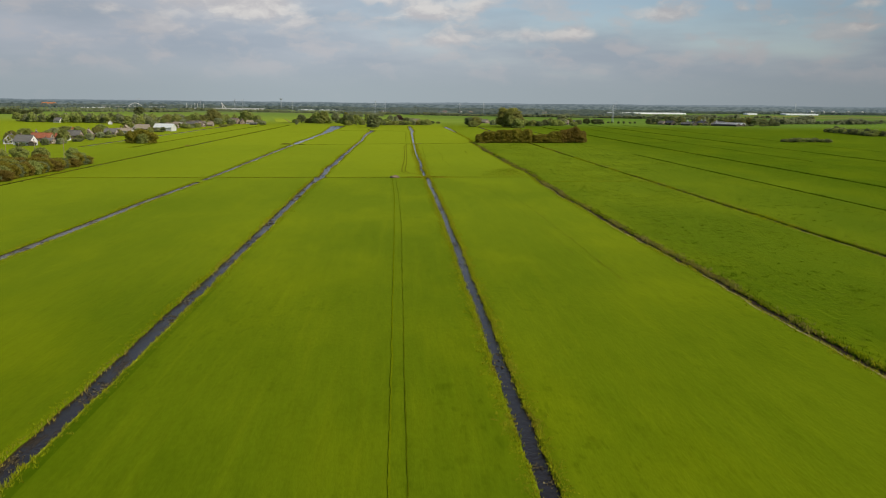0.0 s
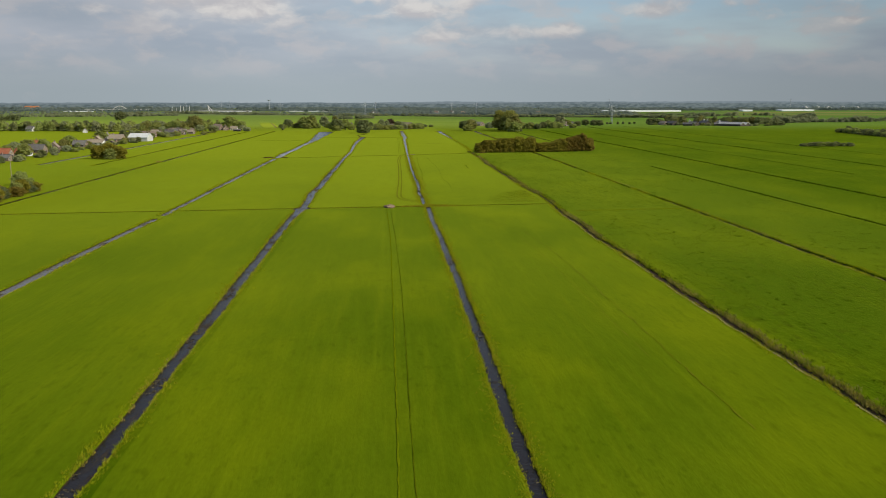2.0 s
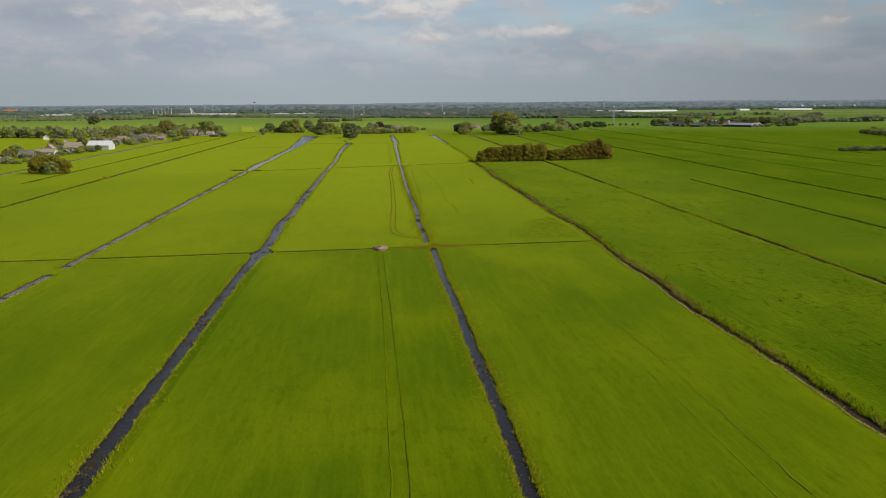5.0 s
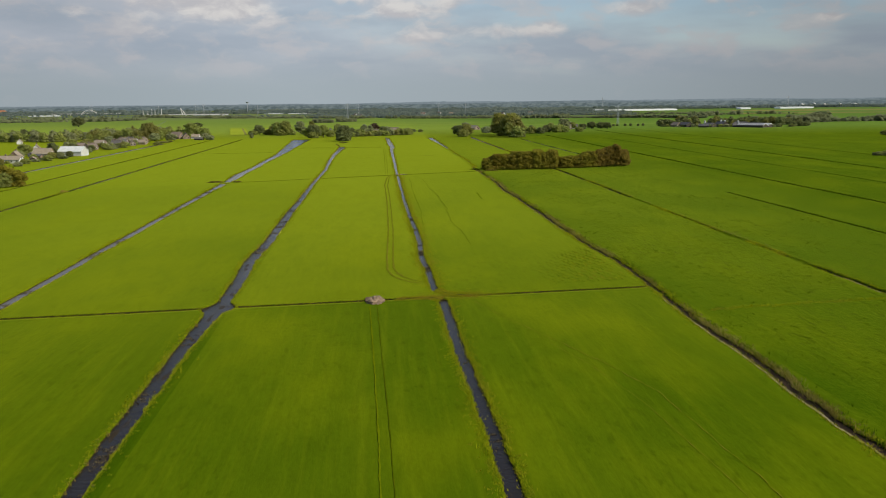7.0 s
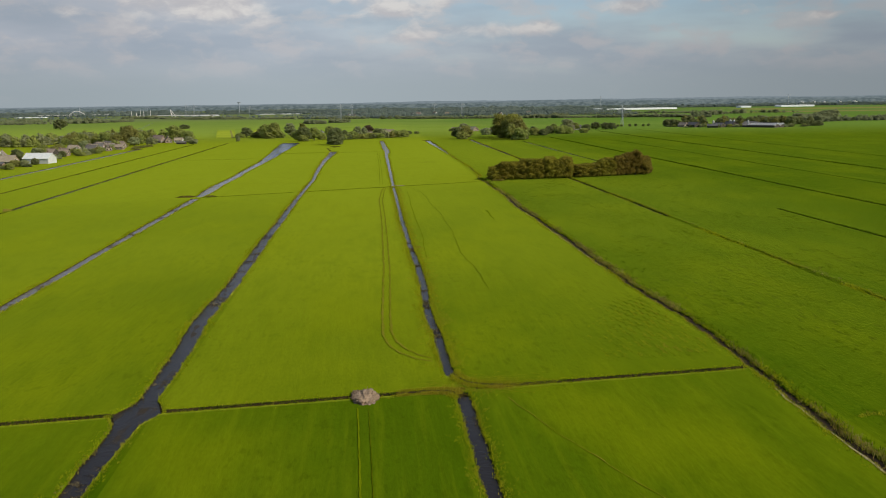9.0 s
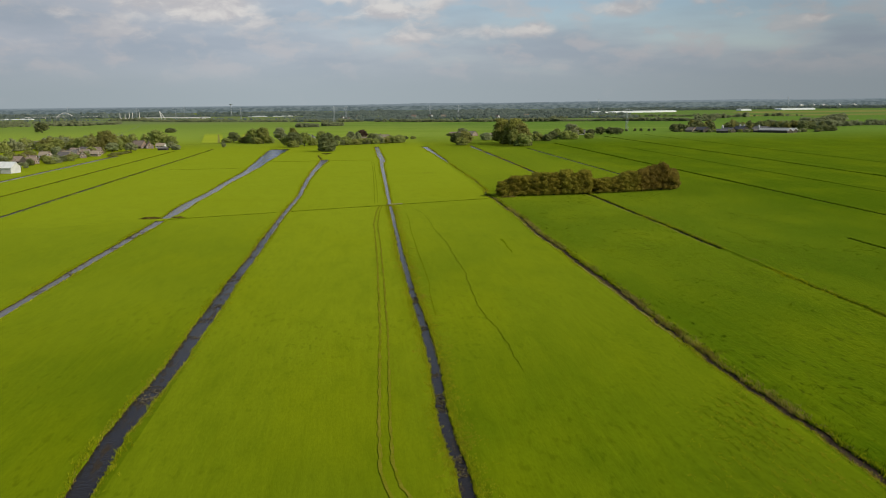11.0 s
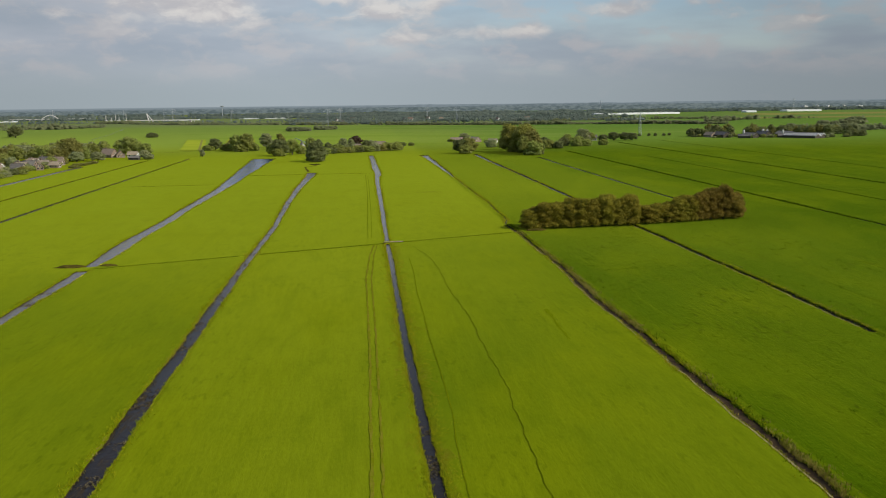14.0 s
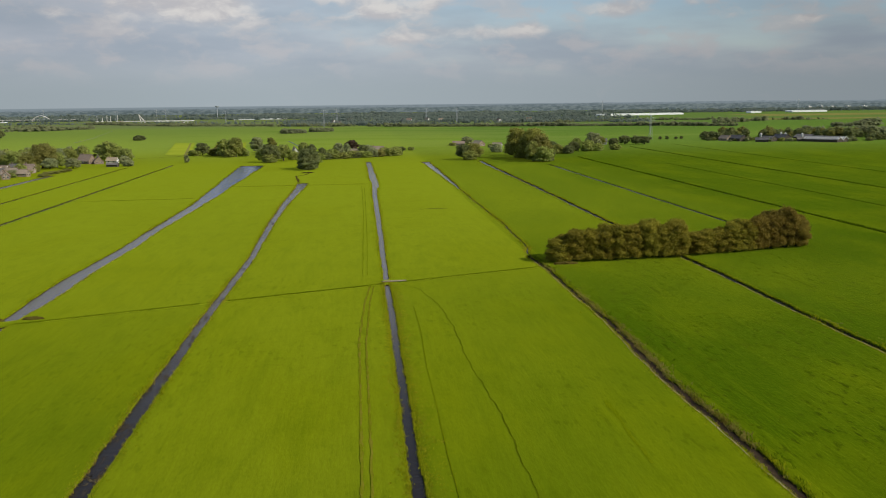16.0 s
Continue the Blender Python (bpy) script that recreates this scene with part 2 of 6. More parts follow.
    n.t.links.new(b.outputs[0], p.inputs["Normal"])
    n.add("ShaderNodeOutputMaterial", {0: p.outputs[0]})
    return m


FIELD_HAZED = (0.128, 0.160, 0.078)
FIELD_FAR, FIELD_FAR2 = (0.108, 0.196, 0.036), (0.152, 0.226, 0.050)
GRASS_A, GRASS_B = (0.184, 0.228, 0.006), (0.036, 0.084, 0.001)
GRASS_C, GRASS_D, GRASS_E = (0.170, 0.208, 0.003), (0.158, 0.198, 0.004), (0.046, 0.088, 0.001)
GRASS_DASH = (0.026, 0.048, 0.001)


def water_material():
    m = bpy.data.materials.new("ditch_water")
    m.use_nodes = True
    n = Nodes(m.node_tree)
    pos = n.add("ShaderNodeNewGeometry").outputs["Position"]
    bed = n.add("ShaderNodeVectorMath", {0: pos, 1: (1.0, 0.22, 1.0)}, operation="MULTIPLY").outputs[0]
    x = n.add("ShaderNodeSeparateXYZ", {0: pos}).outputs[0]
    shallow = n.math("MULTIPLY", n.math("SUBTRACT", 1.0, n.step(n.math("ABSOLUTE", n.math("ADD", x, 45.5)), 3.5, 5.0)), 0.09)
    # beyond the second dam the meadow ditches are paler; at its far end the wide water beside the village has mirrored
    # blue sky put into its base colour and tint
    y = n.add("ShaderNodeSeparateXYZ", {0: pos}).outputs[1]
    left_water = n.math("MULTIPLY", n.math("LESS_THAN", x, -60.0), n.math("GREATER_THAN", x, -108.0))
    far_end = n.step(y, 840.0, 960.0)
    pale_water = n.math("ADD", n.math("MULTIPLY", left_water, n.math("SUBTRACT", 1.0, far_end)), n.math("MULTIPLY", n.math("ADD", n.math("GREATER_THAN", x, -60.0), n.math("LESS_THAN", x, -210.0)), n.step(y, 560.0, 700.0)))
    pale_water = n.math("MULTIPLY", pale_water, n.math("SUBTRACT", 1.0, n.step(x, 55.0, 70.0)))
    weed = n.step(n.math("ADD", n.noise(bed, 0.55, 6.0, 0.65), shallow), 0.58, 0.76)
    col = n.mix(n.math("MULTIPLY", weed, 0.8), n.mix(pale_water, n.mix(left_water, (0.022, 0.019, 0.019), (0.030, 0.055, 0.125)), (0.135, 0.118, 0.105)), (0.050, 0.036, 0.018))
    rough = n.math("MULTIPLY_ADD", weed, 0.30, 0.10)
    p = n.add("ShaderNodeBsdfPrincipled", {"Base Color": col, "Roughness": rough, "IOR": 1.33, "Specular IOR Level": n.math("MULTIPLY_ADD", weed, -0.08, n.math("MULTIPLY_ADD", left_water, 0.14, 0.10)), "Specular Tint": n.mix(pale_water, n.mix(left_water, (0.80, 0.88, 1.0), (0.70, 0.83, 1.0)), (0.96, 0.95, 1.0))})
    b = n.add("ShaderNodeBump", {"Strength": 0.55, "Distance": 0.16, "Height": n.noise(pos, 1.6, 4.0, 0.6)})
    n.t.links.new(b.outputs[0], p.inputs["Normal"])
    n.add("ShaderNodeOutputMaterial", {0: p.outputs[0]})
    return m


GRASS, WATER = grass_material(), water_material()
FRINGE = material("bank_grass", [(0.30, 0.345, 0.008), (0.40, 0.405, 0.014), (0.38, 0.360, 0.024)], 0.25, 0.9, island=0.25, spec=0.0, glow_through=0.5)
DRY = material("dry_fringe_grass", [(0.31, 0.335, 0.010), (0.40, 0.375, 0.020), (0.37, 0.295, 0.030)], 0.3, 0.9, island=0.25, spec=0.0, glow_through=0.45)
WEED = material("floating_weed", [(0.075, 0.060, 0.030), (0.13, 0.105, 0.055), (0.20, 0.165, 0.09)], 0.5, 0.95, 0.5, island=0.4, spec=0.05)
REED = material("dry_reed", [(0.40, 0.30, 0.07), (0.35, 0.31, 0.04), (0.48, 0.37, 0.14)], 0.2, 0.9, island=0.3, spec=0.0, glow_through=0.4)
STALK = material("dead_stalks", [(0.27, 0.225, 0.050), (0.37, 0.300, 0.085), (0.20, 0.155, 0.030)], 0.3, 0.95, island=0.4, spec=0.0, glow_through=0.3)
MUD = material("bank_mud", [(0.022, 0.017, 0.007), (0.050, 0.038, 0.012)], 0.8, 0.95, 0.4, spec=0.03)
DIRT = material("worn_track", [(0.145, 0.168, 0.003), (0.205, 0.188, 0.018)], 0.25, 1.0, 0.4, spec=0.0)
SUNLIT_LIP = material("sunlit_trodden_edge", [(0.22, 0.20, 0.05), (0.38, 0.32, 0.18)], 0.3, 1.0, 0.3, spec=0.0)
PEAT = material("wet_peat", [(0.040, 0.027, 0.015), (0.075, 0.052, 0.030)], 0.35, 0.9, 0.3, spec=0.04)
RUT_DARK = material("pressed_grass", [(0.070, 0.100, 0.001), (0.115, 0.136, 0.003)], 0.4, 1.0, 0.4, spec=0.0)
RUT_SOFT = material("faintly_pressed_grass", [(0.122, 0.162, 0.002), (0.155, 0.188, 0.003)], 0.4, 1.0, 0.3, spec=0.0)
BARE = material("bare_soil", [(0.07, 0.055, 0.012), (0.12, 0.10, 0.02)], 0.6, 1.0, 0.4, spec=0.0)
STRAW = material("rotting_straw", [(0.255, 0.180, 0.115), (0.345, 0.255, 0.175), (0.18, 0.12, 0.07)], 0.9, 1.0, 0.6, 5, spec=0.0)
BARK = material("bark", [(0.07, 0.055, 0.04), (0.13, 0.105, 0.08)], 1.5, 0.95, 0.6)
# green, dark and grey leaves are paler and bluer from haze mixed in
LEAF = {
    "green": material("leaves_green", [(0.299, 0.342, 0.089), (0.382, 0.401, 0.107)], 0.35, 0.8, random_tint=0.3, island=0.2, spec=0.1, glow_through=0.5),
    "olive": material("leaves_olive", [(0.245, 0.219, 0.027), (0.314, 0.269, 0.034)], 0.35, 0.8, random_tint=0.25, island=0.2, spec=0.1, glow_through=0.5),
    "moss": material("leaves_moss", [(0.262, 0.262, 0.070), (0.335, 0.322, 0.086)], 0.35, 0.8, random_tint=0.25, island=0.2, spec=0.1, glow_through=0.5),
    "dark": material("leaves_dark", [(0.182, 0.207, 0.082), (0.239, 0.253, 0.093)], 0.35, 0.8, random_tint=0.25, island=0.2, spec=0.1, glow_through=0.5),
    "yellow": material("leaves_yellow_green", [(0.285, 0.290, 0.066), (0.350, 0.340, 0.076)], 0.35, 0.8, random_tint=0.1, island=0.2, spec=0.1, glow_through=0.5),
    "grey": material("leaves_grey_willow_hazed", [(0.325, 0.353, 0.171), (0.399, 0.417, 0.201)], 0.35, 0.8, random_tint=0.3, island=0.2, spec=0.1, glow_through=0.5),
    "russet": material("leaves_russet", [(0.225, 0.172, 0.030), (0.290, 0.222, 0.040)], 0.35, 0.8, random_tint=0.2, island=0.2, spec=0.1, glow_through=0.5),
    "copper": material("leaves_copper", [(0.085, 0.055, 0.040), (0.12, 0.075, 0.05)], 0.35, 0.8, island=0.5, spec=0.1, glow_through=0.3),
}
RUSH = material("dark_rushes", [(0.060, 0.105, 0.003), (0.095, 0.140, 0.004)], 0.3, 0.95, island=0.4, spec=0.0, glow_through=0.3)
LOW_RUSH = material("low_rushes", [(0.095, 0.145, 0.003), (0.150, 0.190, 0.005)], 0.3, 0.95, island=0.3, spec=0.0, glow_through=0.4)
BRICK = material("brick_wall", [(0.225, 0.165, 0.112), (0.315, 0.240, 0.172)], 1.2, 0.9, 0.2, random_tint=0.5)
GLASS_WHITE = material("whitewashed_glass", [(0.80, 0.81, 0.80), (0.84, 0.85, 0.84)], 0.05, 0.9, spec=0.0)
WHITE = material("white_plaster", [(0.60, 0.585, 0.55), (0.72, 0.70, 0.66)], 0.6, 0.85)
TIMBER = material("dark_timber", [(0.05, 0.045, 0.035), (0.085, 0.07, 0.05)], 1.0, 0.85)
TILE_RED = material("red_roof_tiles", [(0.34, 0.11, 0.05), (0.44, 0.17, 0.08)], 1.0, 0.8, 0.4, 8, random_tint=0.3)
TILE_BROWN = material("brown_roof_tiles", [(0.265, 0.205, 0.150), (0.355, 0.285, 0.215)], 1.0, 0.8, 0.4, 8, random_tint=0.5)
TILE_GREY = material("grey_roof_tiles", [(0.135, 0.125, 0.112), (0.195, 0.180, 0.160)], 1.0, 0.75, 0.4, 8, random_tint=0.4)
SHEET = material("pale_roof_sheet", [(0.62, 0.64, 0.60), (0.74, 0.75, 0.70)], 0.4, 0.5)
SHEET_GREY = material("grey_roof_sheet", [(0.085, 0.083, 0.085), (0.14, 0.135, 0.135)], 0.4, 0.85, random_tint=0.4, spec=0.1)
SLATTED = material("pale_skylight_sheet", [(0.50, 0.50, 0.48), (0.60, 0.60, 0.57)], 0.4, 0.6)
FRAME_WHITE = material("white_frame", [(0.75, 0.75, 0.72), (0.8, 0.8, 0.78)], 2.0, 0.5)
PANE = material("dark_pane", [(0.02, 0.025, 0.03), (0.035, 0.04, 0.045)], 0.5, 0.08, spec=0.6)
STEEL = material("galvanised_steel", [(0.36, 0.38, 0.40), (0.46, 0.48, 0.50)], 0.6, 0.5, metal=0.3)
PLANK = material("weathered_planks", [(0.30, 0.24, 0.15), (0.40, 0.33, 0.22)], 1.5, 0.9, 0.3)
CONCRETE = material("pale_concrete", [(0.48, 0.47, 0.44), (0.60, 0.59, 0.55)], 0.2, 0.9)
WOODS_NEAR = material("hedgerow_leaves", [(0.165, 0.188, 0.095), (0.215, 0.232, 0.115)], 0.03, 0.95, island=0.2, spec=0.0, glow_through=0.4)
# the distant leaves have bluish aerial haze mixed into their colour
HAZED_WOODS = material("far_woods", [(0.128, 0.168, 0.146), (0.232, 0.272, 0.226), (0.150, 0.188, 0.166)], 0.0065, 0.95, island=0.07, spec=0.0, glow_through=0.5)


# ---- building helpers ----
def mesh_object(name, verts, faces, mat, parent=None, label="", smooth=False):
    me = bpy.data.meshes.new(name)
    me.from_pydata([tuple(map(float, p)) for p in verts], [], [tuple(map(int, q)) for q in faces])
    me.materials.append(mat)
    if smooth:
        me.polygons.foreach_set("use_smooth", [True] * len(me.polygons))
    me.update()
    ob = new(name, me)
    if parent:
        ob.parent = parent
    if label:
        ob["label"] = label
    return ob


def quads_object(name, verts, per, mat, parent=None):
    """A mesh of loose faces with per corners each, from an array of corners."""
    v = np.asarray(verts, dtype=np.float32).reshape(-1, 3)
    count = len(v) // per
    me = bpy.data.meshes.new(name)
    me.vertices.add(len(v))
    me.vertices.foreach_set("co", v.ravel())
    me.loops.add(len(v))
    me.loops.foreach_set("vertex_index", np.arange(len(v), dtype=np.int32))
    me.polygons.add(count)
    me.polygons.foreach_set("loop_start", np.arange(0, len(v), per, dtype=np.int32))
    me.update(calc_edges=True)
    me.materials.append(mat)
    ob = new(name, me)
    if parent:
        ob.parent = parent
    return ob


def part(name, bm, mat, parent, label=""):
    me = bpy.data.meshes.new(name)
    bm.to_mesh(me)
    bm.free()
    me.materials.append(mat)
    ob = new(name, me)
    ob.parent = parent
    if label:
        ob["label"] = label
    return ob


def thing(name, m, label, category, group=""):
    ob = new(name)
    ob.empty_display_size = 0.5
    ob.matrix_basis = m
    return tagged(ob, label, category, group)


def box(bm, x0, x1, y0, y1, z0, z1):
    v = [bm.verts.new((x, y, z)) for z in (z0, z1) for x, y in ((x0, y0), (x1, y0), (x1, y1), (x0, y1))]
    for q in ((3, 2, 1, 0), (4, 5, 6, 7), (0, 1, 5, 4), (1, 2, 6, 5), (2, 3, 7, 6), (3, 0, 4, 7)):
        bm.faces.new([v[i] for i in q])


def prism(bm, profile, y0, y1):
    """A closed outline in x, z drawn out along y."""
    a = [bm.verts.new((x, y0, z)) for x, z in profile]
    b = [bm.verts.new((x, y1, z)) for x, z in profile]
    bm.faces.new(a)
    bm.faces.new(b[::-1])
    for i in range(len(a)):
        j = (i + 1) % len(a)
        bm.faces.new([a[j], a[i], b[i], b[j]])


def tube(bm, p, q, r0, r1, sides=6):
    p, q = Vector(p), Vector(q)
    axis = (q - p).normalized()
    s = axis.orthogonal().normalized()
    t = axis.cross(s)
    rings = []
    for c, r in ((p, r0), (q, r1)):
        rings.append([bm.verts.new(c + (s * math.cos(a) + t * math.sin(a)) * r) for a in (2 * math.pi * k / sides for k in range(sides))])
    for k in range(sides):
        j = (k + 1) % sides
        bm.faces.new([rings[0][k], rings[0][j], rings[1][j], rings[1][k]])
    bm.faces.new(rings[1])
    bm.faces.new(rings[0][::-1])


def wave(y, seed, size):
    """A gentle wander, at three lengths."""
    return size * (0.6 * np.sin(y * 0.021 + seed * 1.7) + 0.5 * np.sin(y * 0.11 + seed * 3.1) + 0.45 * np.sin(y * 0.47 + seed * 5.3)
                   + 0.35 * np.sin(y * 1.13 + seed * 2.3))


# ---- ground, ditches and water ----
# x of the ditch, stretches of (from y, to y, half width at both ends), depth of the water below the field
DITCHES = [
    (-227.0, [(640, 1085, 1.5, 2.5)], 0.5, 1),
    (-192.0, [(600, 1150, 0.6, 0.7)], 0.6, 2),
    (-159.5, [(-60, 665, 0.7, 0.9), (670, 1170, 1.0, 0.8)], 0.6, 3),
    (-91.0, [(-60, 352, 1.25, 1.2), (360, 677, 1.15, 1.6), (682, 1150, 2.3, 7.0)], 0.5, 4),
    (-45.0, [(-60, 988, 1.0, 1.0)], 0.5, 5),
    (0.0, [(-60, 371.2, 0.54, 0.80), (378, 676, 0.74, 0.80), (683, 1172, 0.8, 2.2)], 0.5, 6),
] + [
    (47.5, [(-60, 698, 0.80, 0.60), (702, 926, 0.22, 0.25), (930, 1160, 0.5, 3.2)], 0.75, 7),
    (95.5, [(-60, 388, 0.78, 0.70), (400, 428, 0.25, 0.25), (450, 520, 0.22, 0.25), (548, 702, 0.65, 0.75), (716, 1165, 0.8, 1.6)], 0.8, 8),
    (143.0, [(-60, 560, 0.18, 0.18), (730, 1110, 0.5, 0.8)], 0.45, 9),
    (187.5, [(-60, 1190, 0.34, 0.5)], 0.5, 10),
    (235.0, [(500, 1100, 0.15, 0.15)], 0.4, 11),
    (283.0, [(-60, 1340, 0.36, 0.5)], 0.5, 12),
    (345.0, [(200, 1380, 0.25, 0.25)], 0.4, 13),
]
# how far the dug lines stray from straight: y and sideways metres
STRAY = {
    3: ((-60, -1.4), (300, -1.2), (360, 0.1), (600, 0.1), (682, 0.4), (694, 0.6), (708, 0.3), (721, 0.1), (739, 0.7), (762, 1.7), (794, 1.4), (839, 2.2), (903, 2.8), (984, 1.1), (1098, -0.7), (1150, -1.2)),
    4: ((-60, -0.6), (150, -0.5), (230, -0.8), (280, -1.2), (340, -1.4), (358, -0.9), (376, -0.2), (405, -0.4), (422, -1.2), (434, -0.9), (452, -0.2), (520, -0.4), (560, 0.0), (640, 0.4), (672, 0.6), (685, 1.0), (706, 1.5), (735, 1.9), (770, 1.2), (805, 0.5), (860, 0.5), (900, 1.0), (960, 2.8), (988, 3.0)),
    5: ((-60, 1.2), (90, 1.3), (240, 1.45), (300, 1.2), (335, 0.8), (369, 0.7), (385, -0.3), (402, -0.3), (417, -1.1), (430, -0.8), (446, -0.1), (480, -0.5), (535, -1.0), (590, -0.8), (622, -0.5), (680, -0.4), (714, -0.25), (766, 0.2), (840, 0.7), (912, 1.3), (945, 2.0), (955, 2.9), (980, 3.0), (1012, 2.3), (1067, 1.9), (1172, 1.4)),
    6: ((-60, 0.4), (90, 0.2), (120, 0.1), (150, 0.1), (180, 0.0), (220, -0.8), (255, -0.2), (295, -1.2), (318, -0.1), (340, -0.9), (364, 0.6), (406, 1.6), (435, -0.2), (458, 0.0), (515, 0.4), (557, 0.2), (582, -0.4), (619, 0.8), (669, 0.5), (698, -0.6), (716, 2.0), (790, 4.0), (980, 2.8), (1160, 1.9)),
}
WIDE = {   # half widths of the three widest ditches: y and metres
    3: ((-60, 1.25), (352, 1.2), (360, 1.15), (600, 1.4), (677, 1.6), (682, 1.66), (694, 2.2), (708, 2.9), (721, 2.56), (739, 2.1), (762, 2.2), (839, 2.45), (903, 3.6), (984, 5.4), (1098, 8.0), (1150, 8.4)),
    4: ((-60, 1.1), (90, 1.0), (190, 0.95), (230, 1.15), (300, 1.15), (345, 1.15), (357, 1.6), (380, 1.35), (425, 1.45), (490, 1.4), (545, 1.2), (600, 1.1), (690, 1.0), (740, 1.1), (810, 1.4), (900, 1.85), (960, 2.7), (988, 3.0)),
    5: ((-60, 0.75), (180, 0.84), (371, 0.86), (378, 0.74), (676, 0.80), (714, 0.83), (766, 0.96), (840, 1.06), (912, 1.23), (946, 1.3), (954, 1.9), (980, 2.14), (1012, 2.32), (1172, 2.2)),
}
# the cross ditches: y at x = 0, rise per metre of x, from x, to x, half width, depth
CROSSES = [
    (372.5, 0.105, -158, 46, 0.50, 0.45),
    (678.0, 0.370, -89, 47, 0.12, 0.12),
    (974.0, 0.010, -88, -4, 0.42, 0.28),
    (916.0, 0.060, -144, -96, 0.3, 0.25),
]


def half_width(k, y):
    """Half width of a ditch at y (0 at its dams), and how fully it is dug."""
    w, dug = 0.35, 0.0
    for y0, y1, a, b in DITCHES[k][1]:
        if y0 <= y <= y1:
            w = float(np.interp(y, *zip(*WIDE[k]))) if k in WIDE else a + (b - a) * ((y - y0) / (y1 - y0)) ** 0.7
            w *= 1 + float(wave(y * 0.6, k + 4.0, 0.24 if k in (6, 7) else 0.10))
            w += 1.9 * math.exp(-((y - 372.5) / 3.2) ** 2) if k == 4 else 0.35 * math.exp(-((y - 540) / 75) ** 2) if k == 6 else 0
            dug = min(1.0, (y - y0) / 1.5, (y1 - y) / 1.5)
    return w, dug


def ditch_x(k, y):
    stray = float(np.interp(y, *zip(*STRAY[k]))) if k in STRAY else 0.0
    return DITCHES[k][0] + stray + wave(np.asarray(y, dtype=float), DITCHES[k][3], 0.36 if k in (6, 7) else 0.15)


def build_ground():
    rows = list(np.arange(-90, 1200, 2.5)) + list(1200 + 4000 * np.linspace(0, 1, 60)[1:] ** 1.6)
    for yc, slope, x0, x1, w, d in CROSSES:
        rows = [r for r in rows if abs(r - yc) > w + 1.3] + [yc + o for o in (-w - 1.2, -w - 0.2, -w * 0.85, 0, w * 0.85, w + 0.2, w + 1.2)]
    for d in DITCHES:
        for y0, y1, a, b in d[1]:
            rows += [e for e in (y0 - 0.1, y0 + 1.6, y1 - 1.6, y1 + 0.1) if all(abs(e - c[0]) > 3 for c in CROSSES)]
    rows = sorted(rows)
    keep = [rows[0]]
    for r in rows[1:]:
        if r - keep[-1] > 0.12:
            keep.append(r)
    verts, faces = [], []
    for y in keep:
        line = []
        x_before = -5200.0
        for k in range(len(DITCHES) + 1):
            if k < len(DITCHES):
                c, (w, dug) = float(ditch_x(k, y)), half_width(k, y)
                deep = (DITCHES[k][2] + 0.35) * dug
                side = [(c - w - 2.2, 0), (c - w - 0.55, 0.05 * dug), (c - w - 0.1, -0.08 * dug), (c - w * 0.86, -deep * 0.8), (c, -deep),
                        (c + w * 0.86, -deep * 0.8), (c + w + 0.1, -0.08 * dug), (c + w + 0.55, 0.05 * dug), (c + w + 2.2, 0)]
                x_next = side[0][0]
            else:
                side, x_next = [(5200.0, 0)], 5200.0
            if k == 0:
                fill = [-5200, -3200, -2000, -1300, -800, -500, -350, -280]
            elif k == len(DITCHES):
                fill = [380, 430, 520, 700, 1000, 1500, 2200, 3500]
            else:
                fill = [x_before + (x_next - x_before) * s for s in (0.25, 0.5, 0.75)]
            line += [(x, 0.0) for x in fill] + side
            x_before = side[-1][0]
        for x, z in line:
            ys, zz = y, z
            for yc, slope, x0, x1, w, d in CROSSES:
                xs = min(max(x, -170), 150)
                pull = math.exp(-((y - yc) / 70.0) ** 2)
                ys += slope * xs * pull
                off = abs(y - yc)
                if x0 <= x <= x1 and off < w + 0.1 and not (yc < 400 and 0.9 < x < 3.6):
                    zz = min(zz, -d * (1.0 if off < w * 0.5 else 0.75))
            if abs(x) < 400 and y < 1200 and zz == 0:
                zz = 0.05 * noise.noise((x * 0.05, ys * 0.03, 0.0))
            verts.append((x, ys, zz))
        width = len(line)
    n = len(keep)
    for j in range(n - 1):
        for i in range(width - 1):
            a = j * width + i
            faces.append((a, a + 1, a + width + 1, a + width))
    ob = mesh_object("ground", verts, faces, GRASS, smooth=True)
    ob.data.materials.append(MUD)
    z = np.array([p[2] for p in verts])
    f = np.array(faces)
    mud = (z[f].min(axis=1) < -0.22).astype(np.int32)
    ob.data.polygons.foreach_set("material_index", mud)
    tagged(ob, "flat green polder meadow cut by straight ditches", "meadow", kind="structure")


build_ground()


def build_water():
    for k, (x0, parts_y, deep, seed) in enumerate(DITCHES):
        for y0, y1, a, b in parts_y:
            ys = np.arange(y0 + 0.4, y1 - 0.4, 3.0)
            verts, faces = [], []
            for y in ys:
                c, (w, dug) = float(ditch_x(k, y)), half_width(k, y)
                yy = y + sum(s * min(max(c, -170), 150) * math.exp(-((y - yc) / 70.0) ** 2) for yc, s, *_ in CROSSES)
                verts += [(c - w - 0.02, yy, -deep * 0.42), (c + w + 0.02, yy, -deep * 0.42)]
            faces = [(2 * i, 2 * i + 1, 2 * i + 3, 2 * i + 2) for i in range(len(ys) - 1)]
            muddy = k == 6 and y0 < 700
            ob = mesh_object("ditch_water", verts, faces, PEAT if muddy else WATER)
            tagged(ob, "brown wet peat in the bed of a narrow ditch" if muddy else "dark still water reflecting the grey sky in a ditch", "water", kind="structure")


build_water()


